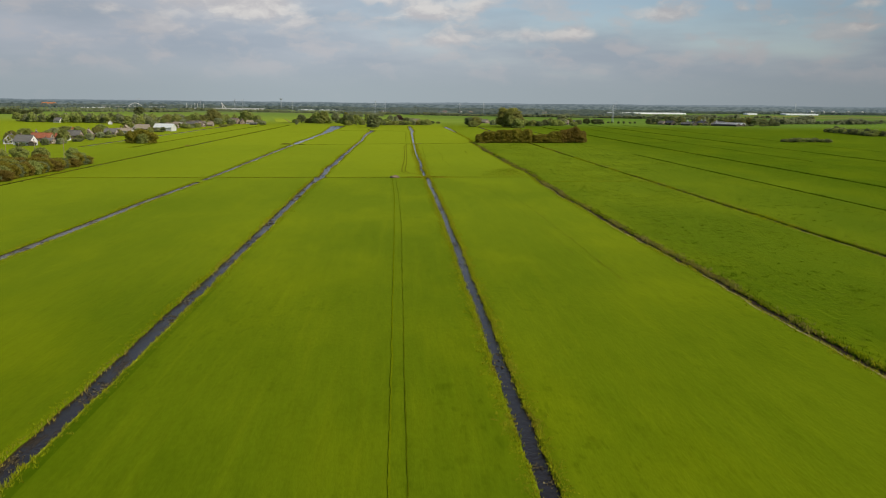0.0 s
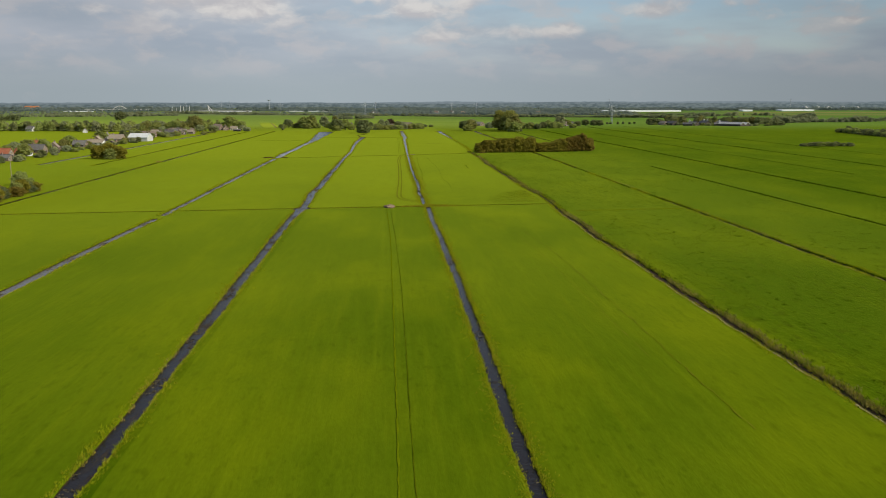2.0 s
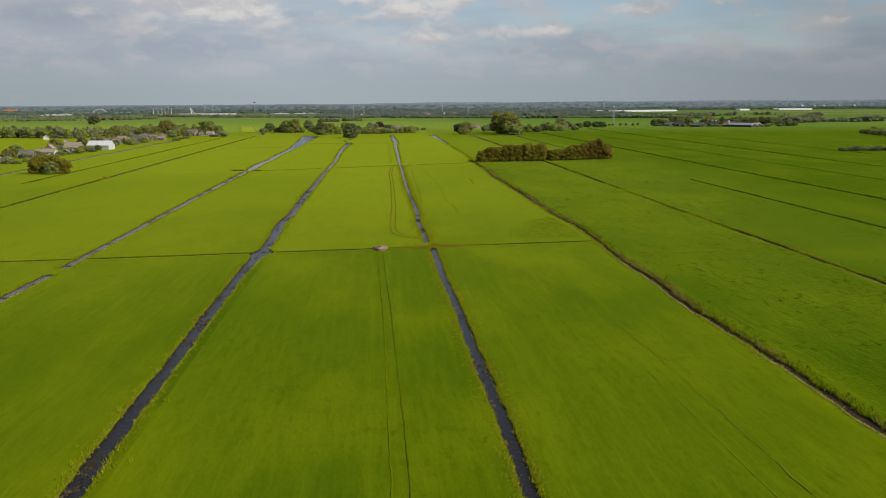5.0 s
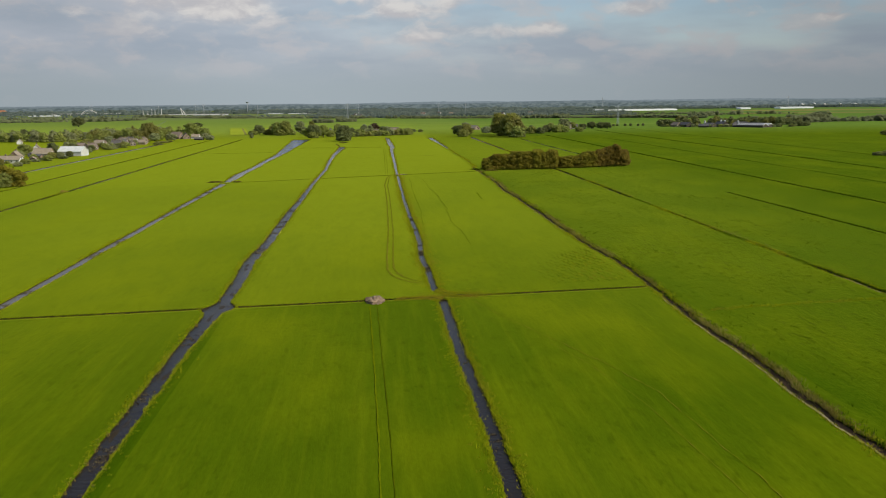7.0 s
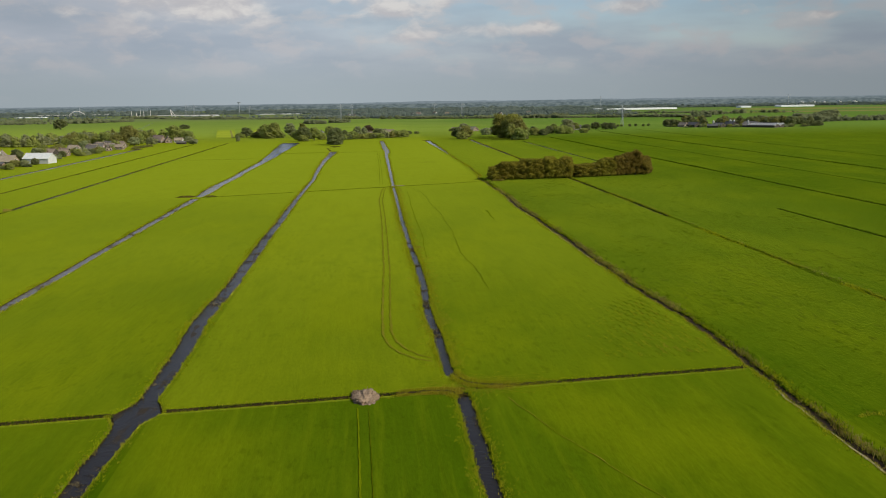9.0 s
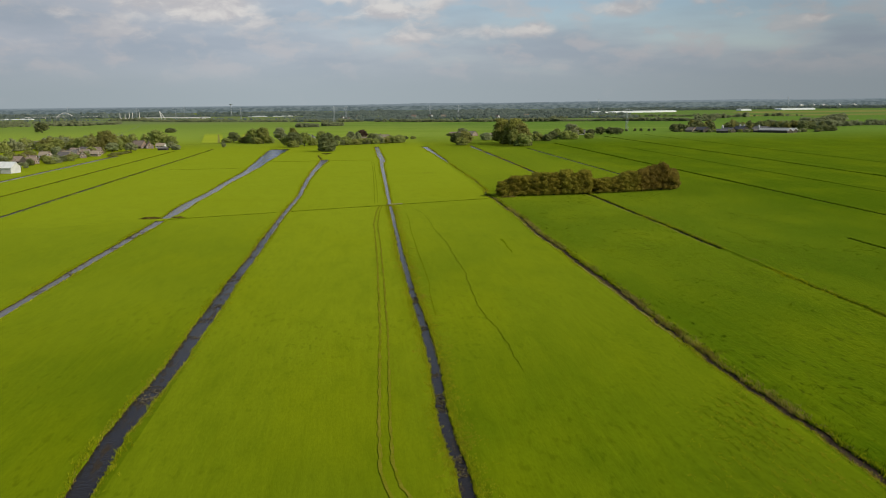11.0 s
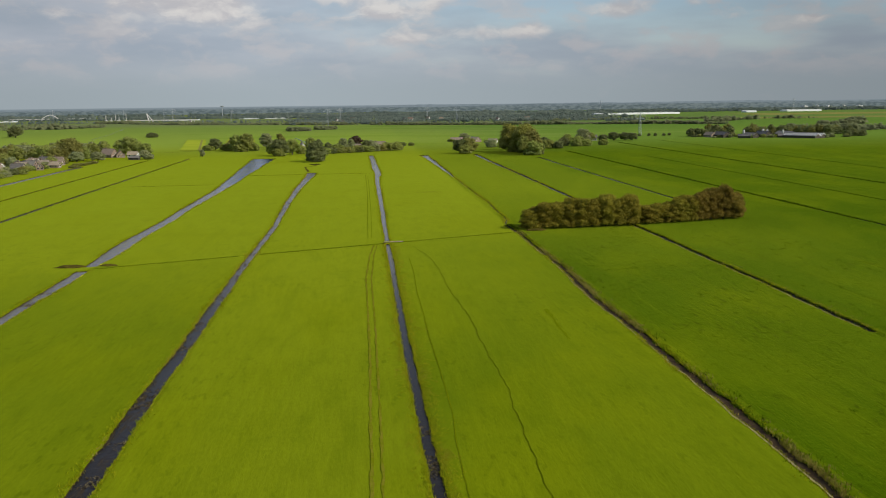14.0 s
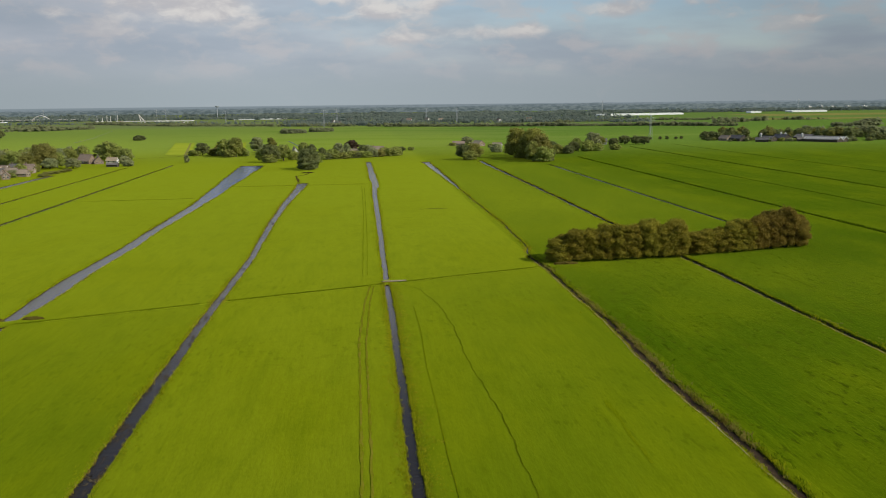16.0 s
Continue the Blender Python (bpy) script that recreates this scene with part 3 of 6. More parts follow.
def bent(x, y):
    """Field y after the slant of the cross ditches."""
    return y + sum(s * np.clip(x, -170, 150) * np.exp(-((y - yc) / 70.0) ** 2) for yc, s, *_ in CROSSES)


def tufts(name, x, y, z, height, width, blades, lean, mat, label, rng, spread=0.26):
    """Grass tufts as many single blades, each one narrow triangle, in one mesh."""
    n = len(x)
    x, y, z, height = (np.repeat(q, blades) for q in (x, y, np.broadcast_to(z, n), np.broadcast_to(height, n)))
    m = n * blades
    ang = rng.uniform(0, 2 * np.pi, m)
    bx, by = x + rng.normal(0, spread, m), y + rng.normal(0, spread, m)
    h = height * rng.uniform(0.5, 1.25, m)
    w = width * rng.uniform(0.6, 1.4, m)
    la, ll = rng.uniform(0, 2 * np.pi, m), lean * h * rng.uniform(0.2, 1.0, m)
    v = np.empty((m, 3, 3))
    v[:, 0] = np.stack([bx - np.cos(ang) * w, by - np.sin(ang) * w, z - 0.05], 1)
    v[:, 1] = np.stack([bx + np.cos(ang) * w, by + np.sin(ang) * w, z - 0.05], 1)
    v[:, 2] = np.stack([bx + np.cos(la) * ll, by + np.sin(la) * ll, z + h], 1)
    ob = quads_object(name, v, 3, mat)
    return tagged(ob, label, "grass", kind="stuff")


def build_fringes():
    rng = np.random.default_rng(5)
    for k, (x0, parts_y, deep, seed) in enumerate(DITCHES):
        near = abs(x0) < 120
        step, blades = (0.28, 7) if near else (1.0, 6)
        for y0, y1, a, b in parts_y:
            if y1 > 1000 and not near:
                step = 1.5
            for side in (-1, 1):
                y = np.arange(max(y0, 40), y1, step) + rng.uniform(-0.3, 0.3, len(np.arange(max(y0, 40), y1, step)))
                c = np.array([ditch_x(k, q) for q in y])
                w = np.array([half_width(k, q)[0] for q in y])
                x = c + side * (w + rng.gamma(1.5, 0.26, len(y)) + 0.16)
                big = 0.24 + 0.22 * np.clip(np.sin(y * 0.07 + seed * 2) + 0.6 * np.sin(y * 0.31 + seed), 0, 1.5)
                tufts("bank_grass", x, bent(x, y), 0.0, big, 0.055 if near else 0.07, blades, 0.9, FRINGE if k < 8 else RUSH,
                      "long yellowing grass along the edge of a ditch", rng, spread=0.15)
    # dry reed on the bank of the wide strip's ditch, and the coarse band beside the middle ditch
    for k, side, y0, y1, far, step in ((4, -1, 60, 980, 0.4, 0.7), (4, 1, 60, 980, 0.4, 2.2), (6, 1, 60, 300, 0.5, 1.0)):
        y = np.arange(y0, y1, step)
        y = y[rng.random(len(y)) < 0.55 + 0.4 * (np.sin(y * 0.05 + k) > 0)]
        x = np.array([ditch_x(k, q) + side * half_width(k, q)[0] for q in y]) + side * rng.uniform(-0.05, far + 0.2, len(y))
        tufts("dry_reed", x, bent(x, y), -0.15, 0.42, 0.05, 7, 0.6, REED, "brown dry reed at the water's edge", rng, spread=0.14)
    for side, y0, y1, lo, hi, per in ((1, 383, 680, 0.3, 2.6, 11), (-1, 383, 680, 0.2, 1.8, 8), (1, 60, 366, 0.2, 1.3, 5), (-1, 60, 366, 0.2, 1.6, 6)):
        y = rng.uniform(y0, y1, int((y1 - y0) * per))
        x = np.array([ditch_x(5, q) + side * half_width(5, q)[0] for q in y]) + side * (lo + (hi - lo) * np.minimum(rng.gamma(1.1, 0.30, len(y)), 1.6))
        tufts("coarse_grass", x, bent(x, y), 0.0, 0.18, 0.07, 6, 1.5, DRY, "coarse tussocky grass beside the middle ditch", rng)
    # mats of dying weed on the shallow water
    for k, y0, y1, count in ((5, 385, 560, 700), (4, 60, 360, 420), (5, 60, 366, 260), (3, 180, 352, 500), (3, 360, 640, 700), (4, 385, 560, 700)):
        y = rng.uniform(y0, y1, count)
        y = y[np.array([noise.noise((0.0, q * 0.09, 3.0 + k)) for q in y]) > 0.14]
        w = np.array([half_width(k, q)[0] for q in y])
        x = np.array([ditch_x(k, q) for q in y]) + w * rng.uniform(-0.95, 0.95, len(y))
        tufts("floating_weed", x, bent(x, y), -DITCHES[k][2] * 0.42 + 0.04, 0.06, 0.17, 9, 4.0, WEED, "brown mats of dying weed on ditch water", rng)
    for yc, slope, x0, x1, w, d in CROSSES:
        for side in (-1, 1):
            x = np.arange(x0, x1, 0.35 if yc < 700 else 0.8)
            x = x[((x < -1.5) | (x > 3.0)) & (abs(x + 45.2) > 3.4)]
            y = yc + slope * x + side * (w + rng.gamma(1.5, 0.2, len(x)) + 0.12)
            tufts("bank_grass", x, y, 0.0, 0.22, 0.055, 6, 0.9, FRINGE if yc < 600 else LOW_RUSH, "long yellowing grass along a cross ditch", rng, spread=0.14)
            x = x[np.sin(x * 0.5) + np.sin(x * 0.23 + side) > -0.6]
            y = yc + slope * x + side * (w + 0.10) + rng.normal(0, 0.12, len(x))
            tufts("sedge", x, y, -0.1, 0.26, 0.06, 5, 0.6, RUSH, "dark green sedge along a cross ditch", rng, spread=0.14)
    # tall sedge on the banks of the narrow ditches on the right, with dry brown stands
    # the low pale reed on the left edge stands in for sunlight there
    for k, side, y0, y1, step, far, h, mat, words in ((7, -1, 60, 715, 0.26, 0.4, 0.32, RUSH, "tall dark green sedge along a narrow ditch"), (7, 1, 60, 715, 0.26, 0.5, 0.36, RUSH, "tall dark green sedge along a narrow ditch"),
                                                  (6, 1, 60, 700, 0.08, 1.3, 0.55, STALK, "brown dead grass on a ditch bank"), (6, 1, 60, 700, 0.30, 2.4, 0.20, DRY, "yellowed coarse grass on a ditch bank"), (6, -1, 60, 700, 0.16, 1.1, 0.16, DRY, "yellowed grass along a ditch edge"), (6, 1, 60, 700, 0.55, 1.6, 0.55, RUSH, "dark green sedge on a ditch bank"),
                                                  (6, -1, 60, 700, 0.3, 0.7, 0.22, REED, "pale reed tufts standing in for the sunlit edge of a ditch"), (9, 1, 60, 1190, 0.6, 0.8, 0.6, RUSH, "dark green sedge along a far ditch"), (9, -1, 60, 1190, 0.6, 0.8, 0.6, RUSH, "dark green sedge along a far ditch"),
                                                  (6, 1, 60, 700, 0.8, 2.2, 0.75, RUSH, "tall dark sedge clumps on a ditch bank"), (6, -1, 60, 700, 1.1, 0.6, 0.5, RUSH, "dark green sedge on a ditch edge"), (8, 1, 60, 560, 0.6, 0.8, 0.4, RUSH, "dark green sedge along an old ditch"), (11, 1, 60, 1340, 0.9, 1.0, 0.7, RUSH, "dark green sedge along a far ditch"), (7, 1, 60, 700, 0.6, 2.4, 0.45, REED, "brown dry grass on a ditch bank"),
                                                  (2, 1, 100, 1150, 0.8, 1.0, 0.6, RUSH, "dark green sedge along a narrow ditch"), (1, 1, 620, 1150, 0.9, 1.0, 0.6, RUSH, "dark green sedge along a narrow ditch")):
        y = np.arange(y0, y1, step) + rng.uniform(-0.3, 0.3, len(np.arange(y0, y1, step)))
        if k > 7 or k < 3:
            y = y[np.sin(y * 0.8 + k) + 0.9 * np.sin(y * 0.23 + 2 * k) > -0.5]
        if mat in (REED, STALK) and h > 0.3:
            y = y[rng.random(len(y)) < np.clip(0.50 + 0.6 * np.sin(y * 0.045 + k) + 0.5 * np.sin(y * 0.17), 0.04, 1.0)]
        x = np.array([ditch_x(k, q) + side * half_width(k, q)[0] for q in y]) + side * (far * np.minimum(rng.gamma(1.2, 0.30, len(y)), 1.8) + 0.02)
        tufts("sedge" if mat is RUSH else "dry_grass", x, bent(x, y), -0.1, h, 0.06 if k in (6, 7) else 0.11, 6, 0.7, mat, words, rng)
    # the trodden dam across the middle ditch
    x, y = 5.5 + 4.2 * rng.normal(size=900), 374.5 + 1.9 * rng.normal(size=900)
    tufts("trodden_grass", x, y, 0.0, 0.12, 0.07, 6, 1.6, DRY, "yellowed trodden grass on a dam between ditches", rng)
    # rougher tussocks on the pasture beyond the right-hand ditch
    x, y = rng.uniform(51, 93, 9000), rng.uniform(90, 690, 9000)
    keep = np.array([noise.noise((p * 0.06, q * 0.025, 3.0)) > 0.02 for p, q in zip(x, y)])
    tufts("tussocks", x[keep], bent(x[keep], y[keep]), 0.0, 0.20, 0.06, 4, 1.2, LOW_RUSH, "scattered pale tussocks in the pasture", rng)
    x, y = rng.uniform(51, 140, 14000), rng.uniform(60, 690, 14000)
    keep = np.array([noise.noise((p * 0.05, q * 0.03, 9.0)) > -0.05 for p, q in zip(x, y)])
    tufts("rushes", x[keep], bent(x[keep], y[keep]), 0.0, 0.11, 0.07, 6, 2.2, LOW_RUSH, "dark rush tufts scattered in the pasture", rng)
    n_c = 1500
    cx, cy = rng.uniform(50, 140, n_c), rng.uniform(70, 690, n_c)
    keep = np.array([noise.noise((p * 0.04, q * 0.02, 5.0)) > -0.02 for p, q in zip(cx, cy)])
    cx, cy = np.repeat(cx[keep], 7), np.repeat(cy[keep], 7)
    long = np.repeat(rng.uniform(0.15, 0.9, keep.sum()), 7)
    x, y = cx + rng.normal(0, 0.13, len(cx)), cy + rng.normal(0, 1.0, len(cx)) * long
    tufts("rushes", x, bent(x, y), 0.0, 0.16, 0.05, 4, 1.0, RUSH, "long dark clumps of rush in the pasture", rng)
    # the stub of a bank beyond the right-hand ditch, and rows of old mowings at the corner of the middle field
    x = np.arange(53, 94, 0.3)
    tufts("bank_grass", x, 356 + 0.12 * (x - 55) + wave(x, 2, 0.5) + rng.normal(0, 0.5, len(x)), 0.0, 0.4, 0.06, 7, 0.7, FRINGE, "overgrown low bank across the pasture", rng)
    row = rng.integers(0, 14, 2600)
    y = 382 + 46 * rng.random(2600)
    x = 27 + 1.45 * row + rng.normal(0, 0.12, 2600)
    keep = ((y - 384) + rng.normal(0, 9, 2600) < (x - 26) * 2.2) & (np.sin(y * 0.7 + row * 2.3 + 2 * np.sin(x)) > -0.1) & (y + rng.normal(0, 5, 2600) < 424)
    tufts("mowings", x[keep], bent(x[keep], y[keep]), 0.0, 0.10, 0.07, 5, 1.6, DRY, "pale rows of old mowings on the grass", rng, spread=0.2)


def ribbon(name, pts, width, mat, label, z=0.06, ragged=0.35, seed=0, wander=0.05, category="track"):
    """A worn strip along a line of field points, with uneven edges."""
    rng = np.random.default_rng(seed)
    p = np.array(pts, dtype=float)
    s = np.concatenate([[0], np.cumsum(np.hypot(*np.diff(p, axis=0).T))])
    t = np.arange(0, s[-1], 1.5)
    x, y = np.interp(t, s, p[:, 0]) + wave(t, seed, wander), np.interp(t, s, p[:, 1])
    w = width * 0.5 * (1 + ragged * rng.uniform(-1, 1, (2, len(t))))
    d = np.stack([np.gradient(x), np.gradient(y)], 1)
    d /= np.hypot(*d.T)[:, None]
    verts, faces = [], []
    for i in range(len(t)):
        verts += [(x[i] - d[i, 1] * w[0, i], y[i] + d[i, 0] * w[0, i], z), (x[i] + d[i, 1] * w[1, i], y[i] - d[i, 0] * w[1, i], z)]
    faces = [(2 * i, 2 * i + 2, 2 * i + 3, 2 * i + 1) for i in range(len(t) - 1)]
    return tagged(mesh_object(name, verts, faces, mat), label, category, kind="structure")


build_fringes()
RUT = "narrow worn wheel rut in the meadow grass"
ribbon("rut", [(-12.2, 60), (-12.6, 200), (-13.2, 300), (-14.6, 367)], 0.20, RUT_SOFT, RUT, seed=1, ragged=0.7)
ribbon("rut", [(-10.6, 60), (-10.9, 230), (-11.8, 300), (-13.1, 367)], 0.09, RUT_DARK, RUT, seed=2, ragged=0.8)
ribbon("rut", [(-2.5, 386.5), (-5, 388.5), (-7.6, 392), (-9.4, 397), (-10.3, 404), (-10.2, 420), (-9.0, 470), (-8.2, 560), (-8.3, 620), (-6.8, 655), (-5.0, 676)], 0.42, DIRT, RUT, seed=3, ragged=0.7)
ribbon("rut", [(-2.5, 388.5), (-4.4, 390.5), (-6.4, 394), (-8.0, 399), (-8.8, 406), (-8.6, 420), (-7.5, 470), (-6.8, 560), (-6.8, 620), (-5.5, 655), (-4.0, 676)], 0.34, DIRT, RUT, seed=4, ragged=0.8)
ribbon("rut", [(-5.7, 690), (-4.8, 767), (-4.3, 860), (-4.1, 950)], 0.15, RUT_SOFT, RUT, seed=5, ragged=0.8)
ribbon("rut", [(-7.0, 689), (-6.3, 760), (-5.6, 841), (-5.5, 960)], 0.17, RUT_SOFT, RUT, seed=6, ragged=0.8)
ribbon("footpath", [(14.4, 440), (14.5, 465), (13.3, 484), (13.6, 500), (13.9, 514), (14.8, 527), (14.5, 543), (14.2, 557), (14.3, 570), (13.7, 585), (12.7, 604), (12.5, 628), (11.6, 650), (8, 669), (3, 677)], 0.11, RUT_DARK, "narrow trodden path winding through the grass", seed=6, wander=0.28)
ribbon("footpath", [(3.0, 480), (3.4, 502), (4.1, 514), (4.2, 540), (4.1, 560), (4.3, 579), (4.4, 600), (5.2, 625), (5.2, 650)], 0.16, RUT_SOFT, "faint trodden path near a ditch", seed=7)
ribbon("worn_patch", [(32.8, 578), (32.2, 562), (31.9, 552)], 0.70, RUT_SOFT, "short bare strip in the pasture", seed=8, ragged=0.95)
ribbon("worn_patch", [(21, 842), (27, 843.5), (35, 841)], 0.9, BARE, "short bare strip in the pasture", seed=9, ragged=0.95)
for q, (x, a, b) in enumerate(((112, 420, 690),)):
    ribbon("rut", [(x, a), (x + 2.5 * math.sin(q), (a + b) / 2), (x + 0.5, b)], 0.15, RUT_DARK, RUT, seed=20 + q, ragged=0.8)
ribbon("old_ditch", [(-212, 1271), (-191, 1282), (-172, 1300), (-126, 1292)], 1.6, BARE, "dark overgrown ditch across the far meadow", seed=31)
ribbon("rut", [(7, 368), (10.5, 356), (17.5, 338), (22.5, 324), (26.5, 310), (29, 280), (30, 230), (30.5, 150)], 0.10, DIRT, RUT, seed=41, ragged=1.0, wander=0.25)
ribbon("rut", [(16.5, 336), (20.5, 322), (23.5, 305), (25.5, 280), (26.5, 180)], 0.07, DIRT, RUT, seed=42, ragged=0.9)

ribbon("worn_patch", [(-45, 992), (-47, 1015), (-50, 1040), (-44, 1052), (-42, 1075)], 1.4, BARE, "trampled wet strip at the end of a ditch", seed=51, ragged=0.9, wander=0.5)

# dark gaps between the rows of old mowings at the corner of the middle field
rng_m = np.random.default_rng(15)
row = rng_m.integers(0, 29, 9000)
y = 380 + 52 * rng_m.random(9000)
x = 25 + 0.73 * row + rng_m.normal(0, 0.05, 9000)
keep = (y - 384 + rng_m.normal(0, 6, 9000) < (x - 24) * 2.3) & (np.sin(y * 0.9 + row * 2.3) + 0.5 * np.sin(y * 0.37 + row) > -0.3) & (y + rng_m.normal(0, 5, 9000) < 428)
tufts("mown_stubble", x[keep], bent(x[keep], y[keep]), 0.0, 0.05, 0.06, 5, 2.4, LOW_RUSH, "dark stubble between rows of old mowings", rng_m, spread=0.16)

# pale trodden lips along the narrow ditches on the right, with the sunlight on them put into the colour
for k, y0, y1, side, seed in ((6, 64, 160, -1, 91), (6, 168, 366, -1, 92), (6, 452, 690, -1, 93), (7, 70, 380, -1, 94), (7, 552, 698, -1, 95)):
    ys = np.arange(y0, y1, 5.0)
    xs = np.array([float(ditch_x(k, q)) + side * (half_width(k, q)[0] + 0.30) for q in ys])
    ribbon("ditch_lip", list(zip(xs, bent(xs, ys))), 0.26, SUNLIT_LIP, "pale trodden lip of a narrow ditch, sunlight in its colour", z=0.08, seed=seed, ragged=0.9, wander=0.05)

# the ends of the cross ditches bend into the middle ditch on either side of the dam
ribbon("ditch_bed", [(-9, 371.5), (-5, 371.9), (-2.6, 372.0), (-1.0, 371.4), (0.1, 369.6)], 1.0, MUD, "dark wet bend where two ditches meet", z=0.07, seed=61, ragged=0.5)
ribbon("ditch_bed", [(0.5, 380), (0.8, 377.6), (2.0, 375.6), (4.0, 374.2), (8.0, 373.5)], 0.9, MUD, "dark wet bend where two ditches meet", z=0.07, seed=62, ragged=0.5)
rng_d = np.random.default_rng(77)
for bend in ([(-9, 371.5), (-5, 371.9), (-2.6, 372.0), (-1.0, 371.4), (0.1, 369.6)], [(0.5, 380), (0.8, 377.6), (2.0, 375.6), (4.0, 374.2), (8.0, 373.5)]):
    s = rng_d.uniform(0, 4, 420)
    x, y = np.interp(s, range(5), [p[0] for p in bend]), np.interp(s, range(5), [p[1] for p in bend])
    off = rng_d.choice([-1, 1], 420) * rng_d.uniform(0.45, 1.3, 420)
    tufts("bank_grass", x + off * 0.5, y + off, 0.0, 0.34, 0.055, 7, 0.8, DRY, "long yellowing grass round the end of a ditch", rng_d)

# far ditches beyond the farmsteads
for pts, w in (([(-382, 1628), (-406, 1799), (-476, 2165)], 0.7), ([(-98, 1599), (-69, 1419)], 1.4)):
    ribbon("ditch_water", pts, w, WATER, "narrow ditch shining across the far meadow", seed=71, ragged=0.3, category="water")


# ---- trees ----
def leaf_cloud(lobes, count, size, rng):
    """Leaf sprays (small bent diamonds) spread over the outside of overlapping lobes."""
    vol = np.array([r[0] * r[1] * r[2] for c, r in lobes]) ** 0.67
    pick = rng.choice(len(lobes), count, p=vol / vol.sum())
    c = np.array([lobes[i][0] for i in pick])
    r = np.array([lobes[i][1] for i in pick])
    d = rng.normal(size=(count, 3))
    d /= np.linalg.norm(d, axis=1)[:, None]
    d[:, 2] = np.where(d[:, 2] < -0.45, -d[:, 2] * 0.5, d[:, 2])
    depth = 1.0 - 0.42 * rng.random(count) ** 1.5 + 0.16 * rng.normal(size=count)
    p = c + d * r * depth[:, None]
    nrm = d + rng.normal(0, 0.58, (count, 3))
    nrm /= np.linalg.norm(nrm, axis=1)[:, None]
    a = np.cross(nrm, rng.normal(size=(count, 3)))
    a /= np.linalg.norm(a, axis=1)[:, None]
    b = np.cross(nrm, a)
    s = (size * rng.uniform(0.55, 1.35, count))[:, None]
    v = np.stack([p - a * s, p - b * s * 0.55 - nrm * s * 0.15, p + a * s, p + b * s * 0.55 - nrm * s * 0.15], 1)
    v[..., 2] = np.maximum(v[..., 2], 0.15)
    return np.concatenate([v, leaf_mass(lobes, rng)])


def leaf_mass(lobes, rng):
    """The dense inside of each lobe: an uneven closed mass of leaves, in quads."""
    u, t = np.meshgrid(np.linspace(0, 2 * np.pi, 9), np.linspace(0, np.pi, 6))
    ball = np.stack([np.sin(t) * np.cos(u), np.sin(t) * np.sin(u), np.cos(t)], 2)
    quads = []
    for c, r in lobes:
        lump = 0.62 + 0.09 * rng.normal(size=ball.shape[:2])
        lump[:, -1], lump[0], lump[-1] = lump[:, 0], 0.62, 0.62
        p = np.array(c) + ball * np.array(r) * lump[..., None]
        p[..., 2] = np.maximum(p[..., 2], 0.12)
        quads.append(np.stack([p[:-1, :-1], p[1:, :-1], p[1:, 1:], p[:-1, 1:]], 2).reshape(-1, 4, 3))
    return np.concatenate(quads)


def make_tree(name, label, form, leaf, leaves, size, seed, where, category="tree", group=""):
    """A tree one unit wide and one unit high per metre of its own form: trunk with limbs, and a crown of sprays."""
    rng = np.random.default_rng(seed)
    ob = thing(name, where, label, category, group)
    height, spread, base = form            # metres
    bm = bmesh.new()
    top = height * 0.75
    lean = rng.normal(0, 0.03 * height, 2)
    r0 = 0.035 * height + 0.05
    joints = [Vector((lean[0] * s * s, lean[1] * s * s, top * s)) for s in (0, 0.25, 0.55, 1.0)]
    for i in range(3):
        tube(bm, joints[i], joints[i + 1], r0 * (1 - 0.28 * i), r0 * (1 - 0.28 * (i + 1)), 6)
    lobes = []
    limbs = 20
    for i in range(limbs):
        s = (i + 0.4) / limbs
        ang = i * 2.4 + rng.uniform(-0.4, 0.4)
        reach = spread * 0.5 * math.sin(math.pi * (0.22 + 0.70 * s)) ** 0.6
        out = reach * rng.uniform(0.58, 0.96)
        k = rng.uniform(0.11, 0.25)
        tall = min(spread * k * rng.uniform(0.75, 1.15), 0.2 * (height - base))
        tip = Vector((math.cos(ang) * out, math.sin(ang) * out, base + tall * 0.8 + (height - base - 1.7 * tall) * s))
        start = Vector((0, 0, max(0.2, tip.z * 0.55)))
        tube(bm, start, tip, r0 * 0.35, r0 * 0.08, 4)
        lobes.append((tuple(tip), (spread * k, spread * k, tall)))
    if base < 0.3:
        for i in range(7):
            ang = i * 0.9 + rng.uniform(-0.2, 0.2)
            lobes.append(((math.cos(ang) * spread * 0.30, math.sin(ang) * spread * 0.30, height * 0.14), (spread * 0.19, spread * 0.19, height * 0.15)))
    lobes.append(((lean[0], lean[1], height * 0.84), (spread * 0.22, spread * 0.22, height * 0.15)))
    lobes.append(((0, 0, base + (height - base) * 0.45), (spread * 0.38, spread * 0.38, (height - base) * 0.42)))
    part("trunk", bm, BARK, ob)
    quads_object("crown", leaf_cloud(lobes, leaves, size, rng), 4, LEAF[leaf], ob)
    return ob


KINDS = {}


